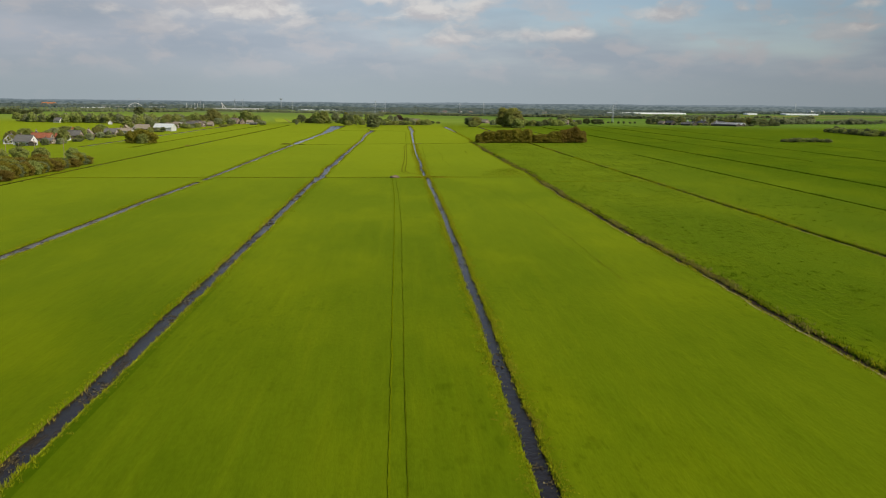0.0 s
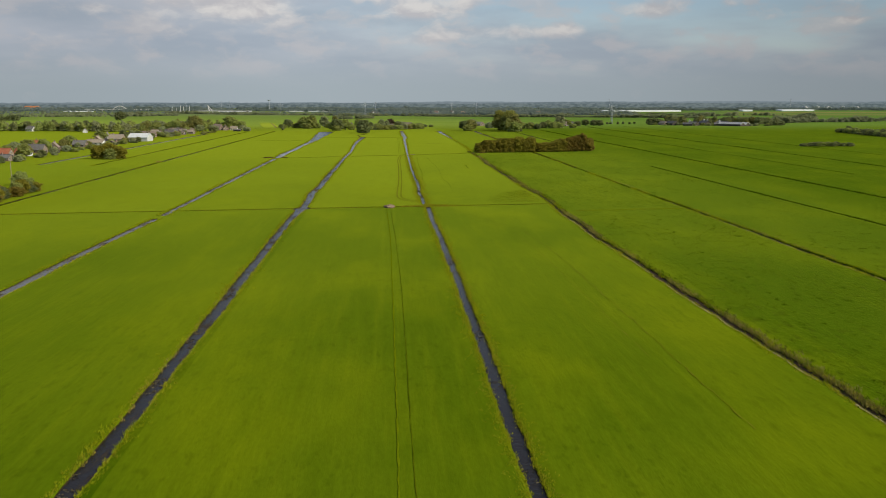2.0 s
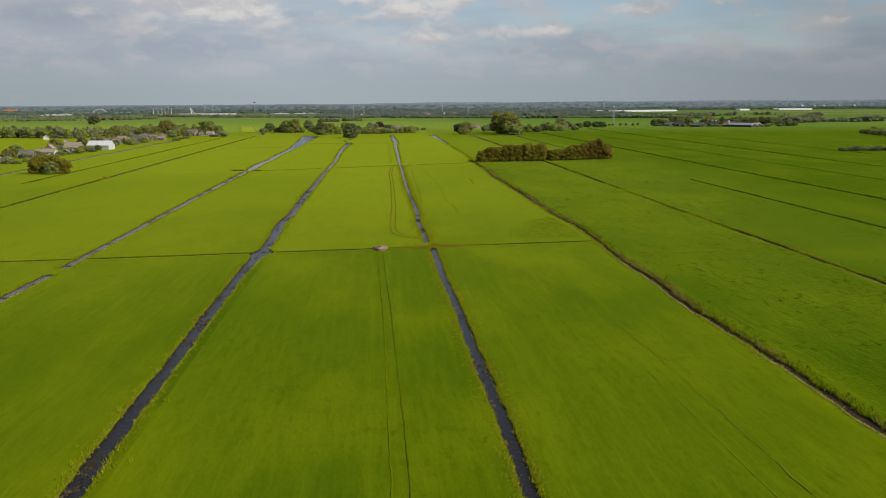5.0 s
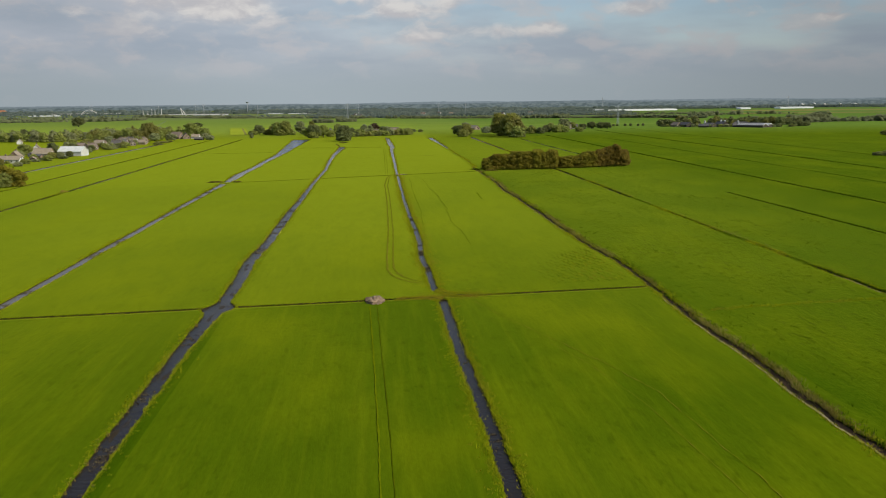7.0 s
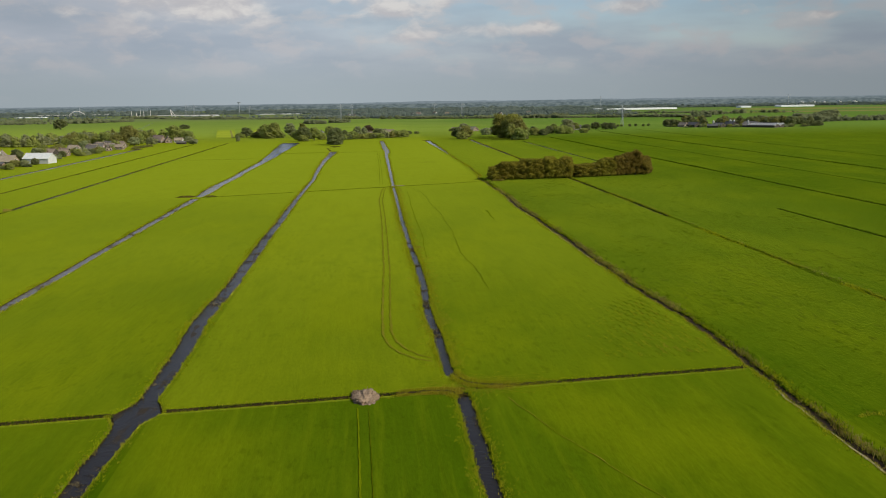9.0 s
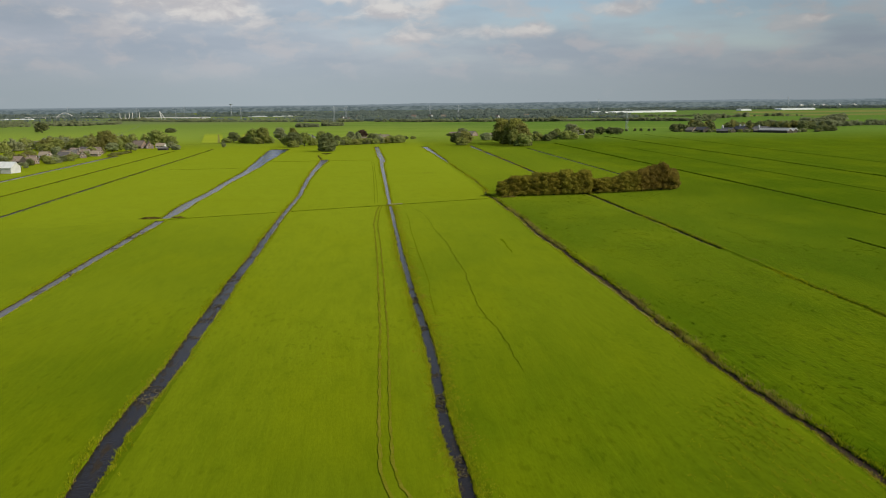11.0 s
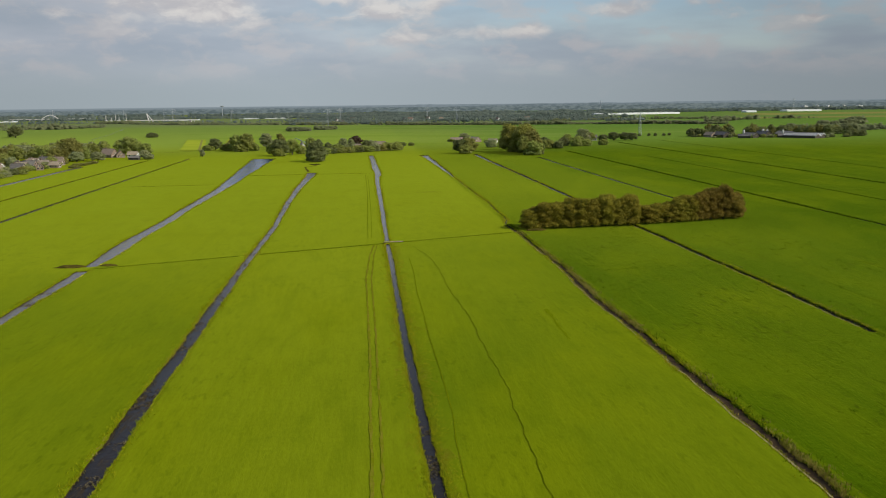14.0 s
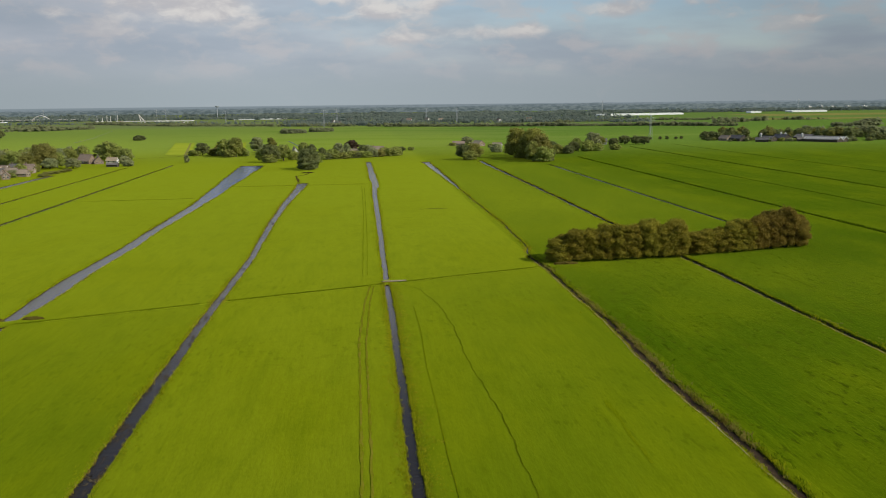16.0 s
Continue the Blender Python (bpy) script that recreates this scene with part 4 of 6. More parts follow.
def plant(kind, x, y, h, spread=None, turn=None, label="", category="", group="", leaf=None):
    """Place a tree: the first of a kind is built, the later ones are copies at their own size and turn."""
    form, default_leaf, leaves, size, words = FORMS[kind]
    leaf = leaf or default_leaf
    rng = plant.rng
    variant = rng.integers(0, 3)
    key = (kind, leaf, int(variant))
    turn = rng.uniform(0, 360) if turn is None else turn
    spread = spread or form[1] * h / form[0] * rng.uniform(0.9, 1.15)
    m = Matrix.LocRotScale((x, y, -0.05), Euler((0, 0, radians(turn))), (spread / form[1], spread / form[1], h / form[0]))
    name = "shrub" if "shrub" in kind else "tree"
    words = label or words
    if key not in KINDS:
        KINDS[key] = make_tree(name, words, form, leaf, leaves, size, 100 + 7 * len(KINDS), m, category or name, group)
        return KINDS[key]
    ob = copy_thing(KINDS[key], m)
    ob.matrix_basis = m
    return tagged(ob, words, category or name, group)


def grove(label, trees, leaf, seed, leaves=360, size=0.8):
    """Far trees that nobody could count, their crowns in one mesh and their trunks in another."""
    rng = np.random.default_rng(seed)
    sprays, bm = [], bmesh.new()
    for x, y, h, w in trees:
        lobes = [((x, y, h * 0.5), (w * 0.40, w * 0.40, h * 0.46)), ((x, y, h * 0.82), (w * 0.22, w * 0.22, h * 0.17))]
        for i in range(7):
            a = i * 2.4 + rng.uniform(-0.4, 0.4)
            lobes.append(((x + w * 0.28 * math.cos(a), y + w * 0.28 * math.sin(a), h * rng.uniform(0.25, 0.72)), (w * 0.22, w * 0.22, h * 0.18)))
        for i in range(4):
            a = i * 1.6 + rng.uniform(-0.4, 0.4)
            lobes.append(((x + w * 0.33 * math.cos(a), y + w * 0.33 * math.sin(a), h * 0.13), (w * 0.26, w * 0.26, h * 0.15)))
        sprays.append(leaf_cloud(lobes, leaves, size, rng))
        tube(bm, (x, y, -0.1), (x, y, h * 0.6), 0.03 * h, 0.015 * h, 5)
    ob = quads_object("far_trees", np.concatenate(sprays), 4, LEAF[leaf])
    tagged(ob, label, "trees", kind="stuff")
    part("trunks", bm, BARK, ob)


plant.rng = np.random.default_rng(11)
FORMS = {   # (height, spread, clear trunk), leaves, number of sprays, their size, words
    "hedge": ((10.0, 7.0, 0.1), "olive", 15000, 0.23, "olive-brown alder crowded into a tall field hedge"),
    "near_shrub": ((7.0, 6.5, 0.0), "olive", 7000, 0.23, "dense brownish-green shrub in a thicket"),
    "broad": ((14.0, 12.0, 0.5), "green", 8000, 0.36, "broad leafy green tree standing in the meadow"),
    "tall": ((16.0, 9.0, 0.6), "green", 6000, 0.38, "tall slender green tree with a ragged crown"),
    "low_shrub": ((6.0, 8.0, 0.0), "green", 3000, 0.30, "low rounded green shrub"),
    "far": ((12.0, 11.0, 0.2), "dark", 520, 1.0, "dark green tree far off across the meadows"),
}

# the two-part field hedge
for x0, x1, y0, y1, rows_h in ((54.5, 96.0, 703.5, 706.5, (8.5, 11.4)), (101.0, 143.0, 709.5, 718.5, (6.5, 11.0))):
    for row in range(2):
        for i in range(9):
            s = (i + 0.5 * row) / 8.5
            h = rows_h[0] + (rows_h[1] - rows_h[0]) * min(1, s * 1.7) + plant.rng.uniform(-1.5, 0.7)
            if x0 > 100 and 0.72 < s < 0.9:
                h += 2.6
            plant("hedge", x0 + (x1 - x0) * s + plant.rng.uniform(-0.6, 0.6), y0 + (y1 - y0) * s + row * 4.6, h,
                  8.2 + plant.rng.uniform(-0.6, 0.8), group="alders of the field hedge",
                  leaf="russet" if x0 > 100 and s > 0.55 else "olive")
# the thicket along the ditch on the village side
for i in range(58):
    if i < 22:
        x, y, h, w = -165.5 - 2.5 * plant.rng.random(), 330 + 4.9 * i, 4.2 + 2.4 * plant.rng.random(), 7.5 * plant.rng.uniform(0.75, 1.15)
    else:
        s = plant.rng.random()
        x, y = -171 - (44 - 26 * s) * plant.rng.random(), 326 + 108 * s
        h, w = (7.8 - 2.8 * s) * plant.rng.uniform(0.62, 1.1), 9.5 * plant.rng.uniform(0.85, 1.2)
    plant("near_shrub", x, y, h, w, group="shrubs of the thicket", leaf=("dark", "olive", "russet", "green", "olive")[i % 5])
for x, y, h, w in ((-207, 452, 7.6, 9), (-198, 456, 7.0, 8.5), (-184, 462, 6.6, 7), (-213, 440, 7.4, 9), (-176, 446, 5.8, 8)):
    plant("near_shrub", x, y, h, w, group="shrubs of the thicket", leaf="green", label="tall dark shrub at the back of a thicket")
for x, y, h, w in ((-208, 643, 9.5, 10), (-202, 646, 10.8, 12), (-195, 644, 8.5, 10), (-199, 640, 7.5, 9)):
    plant("near_shrub", x, y, h, w, group="lone thicket", leaf="olive" if w > 9 else "green")

# the farmstead behind the end of the middle ditches
ORCHARD_TREES = [
    ("broad", -159, 1308, 12.5, 14, "dark"), ("low_shrub", -150, 1310, 7, 10, "green"), ("broad", -133, 1276, 17, 15, "green"), ("broad", -122, 1274, 18.5, 15, "green"),
    ("tall", -110, 1343, 16, 14, "grey"), ("broad", -81, 1187, 15.5, 15, "dark"), ("broad", -72, 1205, 14.5, 14, "green"), ("low_shrub", -64, 1212, 9, 10, "green"), ("tall", -91, 1300, 17, 10, "moss"), ("broad", -56, 1232, 15, 11, "green"), ("tall", -48, 1226, 13.5, 9, "dark"),
    ("broad", -88, 1190, 12, 12, "green"), ("broad", -45, 1102, 16.5, 17, "dark"), ("tall", -39, 1210, 11, 8, "dark"), ("tall", -24, 1229, 14, 9, "grey"),
    ("low_shrub", -30, 1222, 9, 12, "green"), ("tall", -17, 1236, 13, 8, "grey"), ("broad", -13, 1300, 13.5, 13, "copper"), ("broad", -2, 1250, 11, 10, "dark"),
    ("low_shrub", -18, 1222, 6, 12, "green"), ("low_shrub", -4, 1232, 6.5, 11, "green"),
]
YARD_TREES = [
    ("low_shrub", 7, 1237, 8.5, 11, "grey"), ("low_shrub", 18, 1248, 8.5, 12, "green"), ("low_shrub", 28, 1251, 9, 12, "green"), ("low_shrub", -166, 1300, 6, 12, "green"),
    ("low_shrub", -143, 1290, 8, 13, "moss"), ("low_shrub", -116, 1280, 7, 12, "green"), ("low_shrub", -100, 1300, 6, 12, "green"), ("low_shrub", -128, 1268, 8, 14, "green"),
    ("broad", -140, 1300, 12, 13, "moss"), ("low_shrub", -82, 1184, 8, 14, "green"), ("low_shrub", -34, 1226, 8, 13, "green"), ("low_shrub", -12, 1228, 7, 13, "green"),
    ("low_shrub", 12, 1240, 7, 12, "moss"), ("low_shrub", 24, 1246, 8, 13, "green"), ("low_shrub", -41, 1206, 6.5, 11, "green"), ("low_shrub", -35, 1211, 6, 10, "dark"), ("low_shrub", -27, 1215, 5.5, 10, "green"), ("low_shrub", -21, 1218, 6, 11, "moss"), ("low_shrub", -9, 1226, 5.5, 10, "dark"), ("low_shrub", 1, 1231, 6, 10, "green"), ("broad", 3, 1256, 10.5, 10, "grey"), ("broad", -26, 1243, 12, 10, "green"), ("low_shrub", -45, 1098, 10, 16, "dark"), ("low_shrub", 144, 1138, 13, 18, "green"),
    ("low_shrub", 138, 1180, 14, 20, "yellow"), ("tall", -153, 1196, 7, 4.5, "grey"),
]
DITCH_END_TREES = [
    ("low_shrub", 38, 1330, 4.5, 8, "dark"), ("low_shrub", 48, 1335, 4, 7, "green"), ("low_shrub", -52, 1215, 6, 9, "green"), ("low_shrub", 31, 1256, 6, 9, "green"),
    ("broad", 84, 1180, 13.5, 14, "dark"), ("broad", 92, 1181, 14.5, 15, "moss"), ("low_shrub", 88, 1174, 9, 13, "green"), ("broad", 137, 1142, 17, 14, "green"),
    ("broad", 145, 1148, 22, 19, "moss"), ("broad", 142, 1165, 27, 24, "yellow"), ("broad", 133, 1190, 27, 23, "yellow"), ("broad", 146, 1195, 23, 18, "green"),
    ("broad", 139, 1225, 22, 18, "yellow"), ("low_shrub", 150, 1142, 11, 10, "dark"), ("broad", 148, 1285, 15, 15, "grey"), ("low_shrub", 128, 1275, 9, 12, "grey"),
    ("low_shrub", 180, 1240, 9.5, 12, "green"), ("low_shrub", 190, 1237, 8, 11, "dark"),
]
EAST_FARM_TREES = [
    ("low_shrub", 171, 1250, 10, 13, "green"), ("tall", 239, 1328, 16.5, 17, "grey"), ("low_shrub", 205, 1276, 9.5, 12, "dark"), ("low_shrub", 217, 1270, 9.5, 13, "green"),
    ("low_shrub", 228, 1272, 8, 12, "green"), ("low_shrub", 250, 1285, 6.5, 11, "green"), ("broad", 262, 1380, 10, 11, "green"), ("low_shrub", 276, 1376, 8, 12, "dark"),
    ("broad", 291, 1384, 10.5, 12, "dark"), ("broad", 303, 1380, 10, 12, "dark"), ("broad", 312, 1377, 9.5, 11, "dark"), ("low_shrub", 232, 1320, 9, 13, "green"),
    ("broad", 222, 1330, 11, 10, "green"), ("low_shrub", 196, 1330, 8, 9, "dark"), ("broad", 118, 1425, 10, 12, "grey"), ("low_shrub", 138, 1376, 4, 7, "green"),
    ("low_shrub", 100, 1410, 4, 8, "green"),
]
for kind, x, y, h, w, leaf in ORCHARD_TREES + YARD_TREES + DITCH_END_TREES + EAST_FARM_TREES:
    plant(kind, x, y, h, w, leaf=leaf, group="trees round the farmsteads",
          label={"copper": "dark copper-leaved tree among green trees", "yellow": "large yellow-green tree in sunlight", "grey": "pale grey-green willow by a farmstead"}.get(leaf, ""))

# the village side
rng_v = np.random.default_rng(23)
for x, y, h, w, leaf in ((-260, 1162, 20.5, 19, "moss"), (-230, 1240, 18, 20, "green"), (-212, 1228, 12, 13, "green"), (-250, 1166, 13, 12, "green"), (-268, 1150, 12, 14, "moss"),
                         (-251, 1152, 9, 12, "grey"), (-234, 1154, 8.5, 11, "grey"), (-195, 1169, 5.6, 9.5, "grey"), (-207, 1205, 7, 9, "grey"), (-270, 905, 11, 9, "dark"),
                         (-262, 930, 9, 8, "dark"), (-268, 672, 9, 9, "green"), (-276, 735, 8, 8, "green"), (-256, 1105, 8, 9, "green"), (-288, 1090, 12, 13, "green"),
                         (-285, 1170, 14, 14, "green"), (-312, 1185, 12, 13, "green"), (-535, 1771, 17.5, 22, "dark"), (-312, 1691, 7.5, 17, "dark"),
                         (-252, 845, 4.5, 7, "green"), (-258, 870, 5, 8, "moss"), (-246, 1020, 4, 6, "green"), (-280, 780, 8, 9, "moss")):
    plant("broad" if h > 8 else "low_shrub", x, y, h, w, leaf=leaf, group="trees of the village")
for i in range(34):
    y = 570 + 600 * i / 33 + rng_v.uniform(-12, 12)
    h = rng_v.uniform(4.5, 10)
    plant("broad" if h > 8 else "low_shrub", -284 + rng_v.uniform(-12, 8), y, h, h * rng_v.uniform(0.9, 1.3), leaf=("green", "moss", "green", "grey")[rng_v.integers(0, 4)], group="trees of the village")
for x, y, h, w in ((-231, 1078, 2.2, 7), (-232, 1090, 2.8, 8), (-231, 1102, 2.4, 8), (-230, 1114, 2.0, 7), (-229, 1124, 2.4, 7)):
    plant("low_shrub", x, y, h, w, leaf="moss", group="bushes on a ditch bank")
for i in range(30):
    y = 985 + 5.6 * i + rng_v.uniform(-3, 3)
    plant("low_shrub", -249 - 16 * rng_v.random(), y, rng_v.uniform(2.5, 5.5), rng_v.uniform(5, 9), leaf=("green", "moss", "grey")[i % 3], group="garden shrubs of the village")
# the crowded gardens at the end of the village
for i in range(44):
    x, y, h = rng_v.uniform(-335, -262), rng_v.uniform(1180, 1262), rng_v.uniform(6, 12.5)
    plant("broad" if h > 8 else "low_shrub", x, y, h, h * rng_v.uniform(0.95, 1.35), leaf=("green", "moss", "grey", "green", "dark")[i % 5], group="trees of the village")
for leaf in ("dark", "green"):
    grove("dense green trees beyond the village", [(-506 + 11 * i + rng_v.uniform(-5, 5), 1190 + rng_v.uniform(-14, 14), rng_v.uniform(9, 15), rng_v.uniform(9, 13)) for i in range(12)], leaf, 61 + len(leaf), 900, 0.6)
# the tree-lined road behind the village
ROAD = ((-530, 1195), (-470, 1195), (-414, 1167), (-358, 1150), (-346, 1238), (-312, 1262), (-276, 1250), (-262, 1290))
along = {"green": [], "grey": [], "moss": []}
for a, b in zip(ROAD, ROAD[1:]):
    for i in range(14):
        s = (i + rng_v.random()) / 14
        h = rng_v.uniform(7.5, 14.0)
        along[("green", "grey", "green", "grey", "moss")[rng_v.integers(0, 5)]].append((a[0] + (b[0] - a[0]) * s + rng_v.uniform(-5, 5), a[1] + (b[1] - a[1]) * s + rng_v.uniform(-4, 26), h, h * rng_v.uniform(0.8, 1.15)))
# the grey leaves give some roadside trees the paleness of haze
for q, (leaf, trees) in enumerate(along.items()):
    grove({"green": "green roadside trees behind the village", "grey": "roadside trees along the village road, paled to grey-green by haze", "moss": "olive-green roadside trees behind the village"}[leaf], trees, leaf, 70 + q, 900, 0.55)
for i in range(64):
    y = 590 + 530 * i / 63 + rng_v.uniform(-8, 8)
    plant("low_shrub", -253 - 30 * rng_v.random() ** 2 + 6 * rng_v.random(), y, rng_v.uniform(1.8, 5.5), rng_v.uniform(3.5, 8), leaf=("green", "moss", "dark", "grey")[rng_v.integers(0, 4)], group="garden shrubs of the village")
for i in range(30):
    x, y = -560 - 330 * rng_v.random(), 1050 + 330 * rng_v.random() ** 1.5
    plant("far", x, y, rng_v.uniform(6, 12), None, leaf=("dark", "green")[i % 2], group="trees beyond the village")
# trees round the right-hand farm, the low hedge and the rows beyond
for q, leaf in enumerate(("dark", "dark", "moss")):
    trees = []
    for i in range(20):
        s = rng_v.random()
        trees.append((450 + 190 * s, 1478 + 60 * rng_v.random() - 45 * s, rng_v.uniform(9, 15), rng_v.uniform(11, 15)))
    grove(("dark green", "dull green", "olive-green")[q] + " trees crowded behind the dairy farm", trees, leaf, 80 + q, 700, 0.75)
for x, y, h, w in ((415, 1455, 11, 12), (423, 1452, 11.5, 13), (431, 1450, 9.5, 11), (445, 1452, 8, 12), (456, 1450, 8, 10), (590, 1395, 8, 10), (600, 1400, 9, 12), (612, 1402, 8, 12)):
    plant("far", x, y, h, w, group="trees round the dairy farm")
for i in range(26):
    plant("low_shrub", 412 + 7.0 * i + rng_v.uniform(-3, 3), 1440 - 0.28 * 7 * i + rng_v.uniform(-30, 4), rng_v.uniform(2.0, 5.0), rng_v.uniform(5, 9), leaf=("dark", "green", "grey")[i % 3], group="bushes in the farmyard")
for i in range(18):
    plant("low_shrub", 344 + 2.5 * i, 779 + rng_v.uniform(-2, 2), rng_v.uniform(2.2, 3.4) + 1.2 * math.sin(i * 0.18), 6.0, leaf=("dark", "green")[i % 2], group="low hedge in the meadow")
for i in range(52):
    plant("far", 548 - 0.45 * i + 8 * (i % 3), 1106 - 3.0 * i + rng_v.uniform(-3, 3), rng_v.uniform(3, 7.5) + (2.5 if i % 9 == 4 else 0), 8, leaf=("dark", "green")[i % 2], group="thicket by the road")
for i in range(8):
    plant("far", 330 + 10 * i + rng_v.uniform(-2, 2), 1490 + rng_v.uniform(-6, 6), rng_v.uniform(3.5, 4.6), 4, leaf="dark", group="row of young trees")
for x0, n_t, y0, h0 in ((-960, 9, 1700, 10), (-800, 12, 1750, 11)):
    for i in range(n_t):
        plant("far", x0 + 7 * i, y0 + rng_v.uniform(-4, 4), h0 * rng_v.uniform(0.8, 1.15), 11, group="field copse")


# ---- houses and barns ----
def window_part(house, x, y, z, w, h, turn):
    """A window with frame and sill, set on a wall that faces -y before the turn."""
    bm = bmesh.new()
    for a, b, c, d in ((-w / 2, w / 2, h - 0.08, h), (-w / 2, w / 2, 0, 0.08), (-w / 2, -w / 2 + 0.08, 0.08, h - 0.08), (w / 2 - 0.08, w / 2, 0.08, h - 0.08)):
        box(bm, a, b, -0.06, 0.0, c, d)
    ob = part("window", bm, FRAME_WHITE, house)
    ob.matrix_basis = pose(x, y, z, 0, 0, turn)
    bm = bmesh.new()
    box(bm, -w / 2 + 0.08, w / 2 - 0.08, -0.03, 0.0, 0.08, h - 0.08)
    part("pane", bm, PANE, ob)
    return ob


def house(x, y, turn, w, length, eave, ridge, wall, roof, label, category="house", dormer=False, chimney=True, windows=True, group="houses of the village"):
    """A gabled house: the ridge runs along its own y."""
    ob = thing({"barn": "barn", "shed": "garden_shed"}.get(category, "house"), pose(x, y, 0, 0, 0, turn), label, category, group)
    bm = bmesh.new()
    prism(bm, [(-w / 2, -0.1), (w / 2, -0.1), (w / 2, eave), (0, ridge - 0.15), (-w / 2, eave)], -length / 2, length / 2)
    part("wall", bm, wall, ob)
    over, th = 0.45, 0.16
    slope = (ridge - eave) / (w / 2)
    for side in (-1, 1):
        bm = bmesh.new()
        xo = side * (w / 2 + over)
        prism(bm, [(xo, eave - over * slope), (xo, eave - over * slope + th), (0, ridge + th), (0, ridge)], -length / 2 - 0.4, length / 2 + 0.4)
        bmesh.ops.recalc_face_normals(bm, faces=bm.faces)
        part("roof", bm, roof, ob)
    bm = bmesh.new()
    box(bm, -0.16, 0.16, -length / 2 - 0.4, length / 2 + 0.4, ridge + 0.08, ridge + 0.24)
    part("ridge_cap", bm, roof, ob)
    if chimney:
        bm = bmesh.new()
        box(bm, -0.35, 0.35, length * 0.22, length * 0.22 + 0.7, ridge - 0.5, ridge + 1.1)
        box(bm, -0.42, 0.42, length * 0.22 - 0.07, length * 0.22 + 0.77, ridge + 1.1, ridge + 1.22)
        part("chimney", bm, BRICK, ob)
    if windows:
        n = max(2, int(length / 3.4))
        for side in (-1, 1):
            for i in range(n):
                window_part(ob, side * w / 2, -length / 2 + length * (i + 0.5) / n, min(0.9, eave - 1.5), 1.3, 1.25, 90 * side)
        for end in (-1, 1):
            for sx in (-0.25, 0.25):
                window_part(ob, sx * w, end * length / 2, 0.9, 1.4, 1.3, 0 if end < 0 else 180)
            if ridge - eave > 2.2:
                window_part(ob, 0, end * length / 2, eave + 0.3, 1.3, 1.2, 0 if end < 0 else 180)
        bm = bmesh.new()
        box(bm, -0.5, 0.5, -0.08, 0.0, 0, 2.1)
        door = part("door", bm, TIMBER, ob, "dark front door")
        door.matrix_basis = pose(w / 2, 0.0, 0, 0, 0, 90)
    if dormer:
        bm = bmesh.new()
        box(bm, w * 0.18, w * 0.42, -1.6, 1.6, eave + 0.4, eave + 2.0)
        part("dormer", bm, WHITE, ob)
    return ob


HOUSES = [
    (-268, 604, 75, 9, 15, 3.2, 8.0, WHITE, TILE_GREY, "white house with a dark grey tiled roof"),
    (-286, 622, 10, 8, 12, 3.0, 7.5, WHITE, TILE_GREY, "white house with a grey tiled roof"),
    (-262, 628, 78, 6, 9, 2.4, 4.6, BRICK, TILE_GREY, "low brick annexe with a grey roof"),
    (-280, 662, 80, 8, 18, 3.0, 7.2, BRICK, TILE_RED, "brick house with a bright red tiled roof"),
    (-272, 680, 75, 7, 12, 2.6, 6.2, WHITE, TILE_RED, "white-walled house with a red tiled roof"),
    (-275, 712, 80, 8, 14, 3.0, 7.5, BRICK, TILE_GREY, "brick house with a dark tiled roof"),
    (-277, 750, 10, 8, 10, 2.8, 7.2, BRICK, TILE_BROWN, "brick house with a brown tiled roof"),
    (-272, 793, 85, 8, 12, 2.8, 6.5, BRICK, TILE_GREY, "brick house with a grey tiled roof"),
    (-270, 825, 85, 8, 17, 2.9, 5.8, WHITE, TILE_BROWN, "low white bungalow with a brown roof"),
    (-276, 848, 10, 9, 14, 3.2, 8.2, BRICK, TILE_BROWN, "brick house with a large brown tiled roof"),
    (-273, 894, 80, 9, 16, 3.0, 7.8, BRICK, TILE_BROWN, "brick farmhouse with a reddish-brown roof"),
]
HOUSES += [
    (-267, 994, 80, 8, 11, 2.9, 6.9, BRICK, TILE_BROWN, "brick house with a brown tiled roof"),
    (-264, 1022, 10, 7, 10, 2.8, 6.2, BRICK, TILE_BROWN, "brick gabled house with a brown roof"),
    (-262, 1052, 75, 8, 13, 2.9, 7.5, BRICK, TILE_GREY, "brick house with a weathered grey roof"),
    (-250, 1062, 20, 7, 12, 2.8, 7.0, BRICK, TILE_BROWN, "brick house with a brown tiled roof"),
    (-263, 1100, 75, 7, 12, 2.8, 6.8, BRICK, TILE_GREY, "brick house with a grey tiled roof"),
    (-258, 1120, 15, 7, 11, 2.6, 6.0, BRICK, TILE_BROWN, "brick gabled house with a pale brown roof"),
    (-261, 1136, 75, 7, 12, 2.8, 7.2, BRICK, TILE_BROWN, "brick house with a weathered brown roof"),
    (-268, 1076, 80, 7, 11, 2.8, 7.0, TIMBER, TILE_BROWN, "dark timber house with a brown roof"),
    (-246, 1082, 80, 7, 11, 2.8, 6.5, BRICK, TILE_BROWN, "brick house with a brown tiled roof"),
    (-240, 1210, 62, 9, 13, 2.8, 8.0, BRICK, TILE_BROWN, "farmhouse with a large pale brown tiled roof"),
    (-229, 1206, 20, 7.5, 10, 2.6, 6.6, BRICK, TILE_BROWN, "gabled outbuilding with a pale brown tiled roof"),
    (-219, 1212, 80, 6, 9, 2.4, 5.0, WHITE, TILE_BROWN, "low white outbuilding with a brown roof"),
]
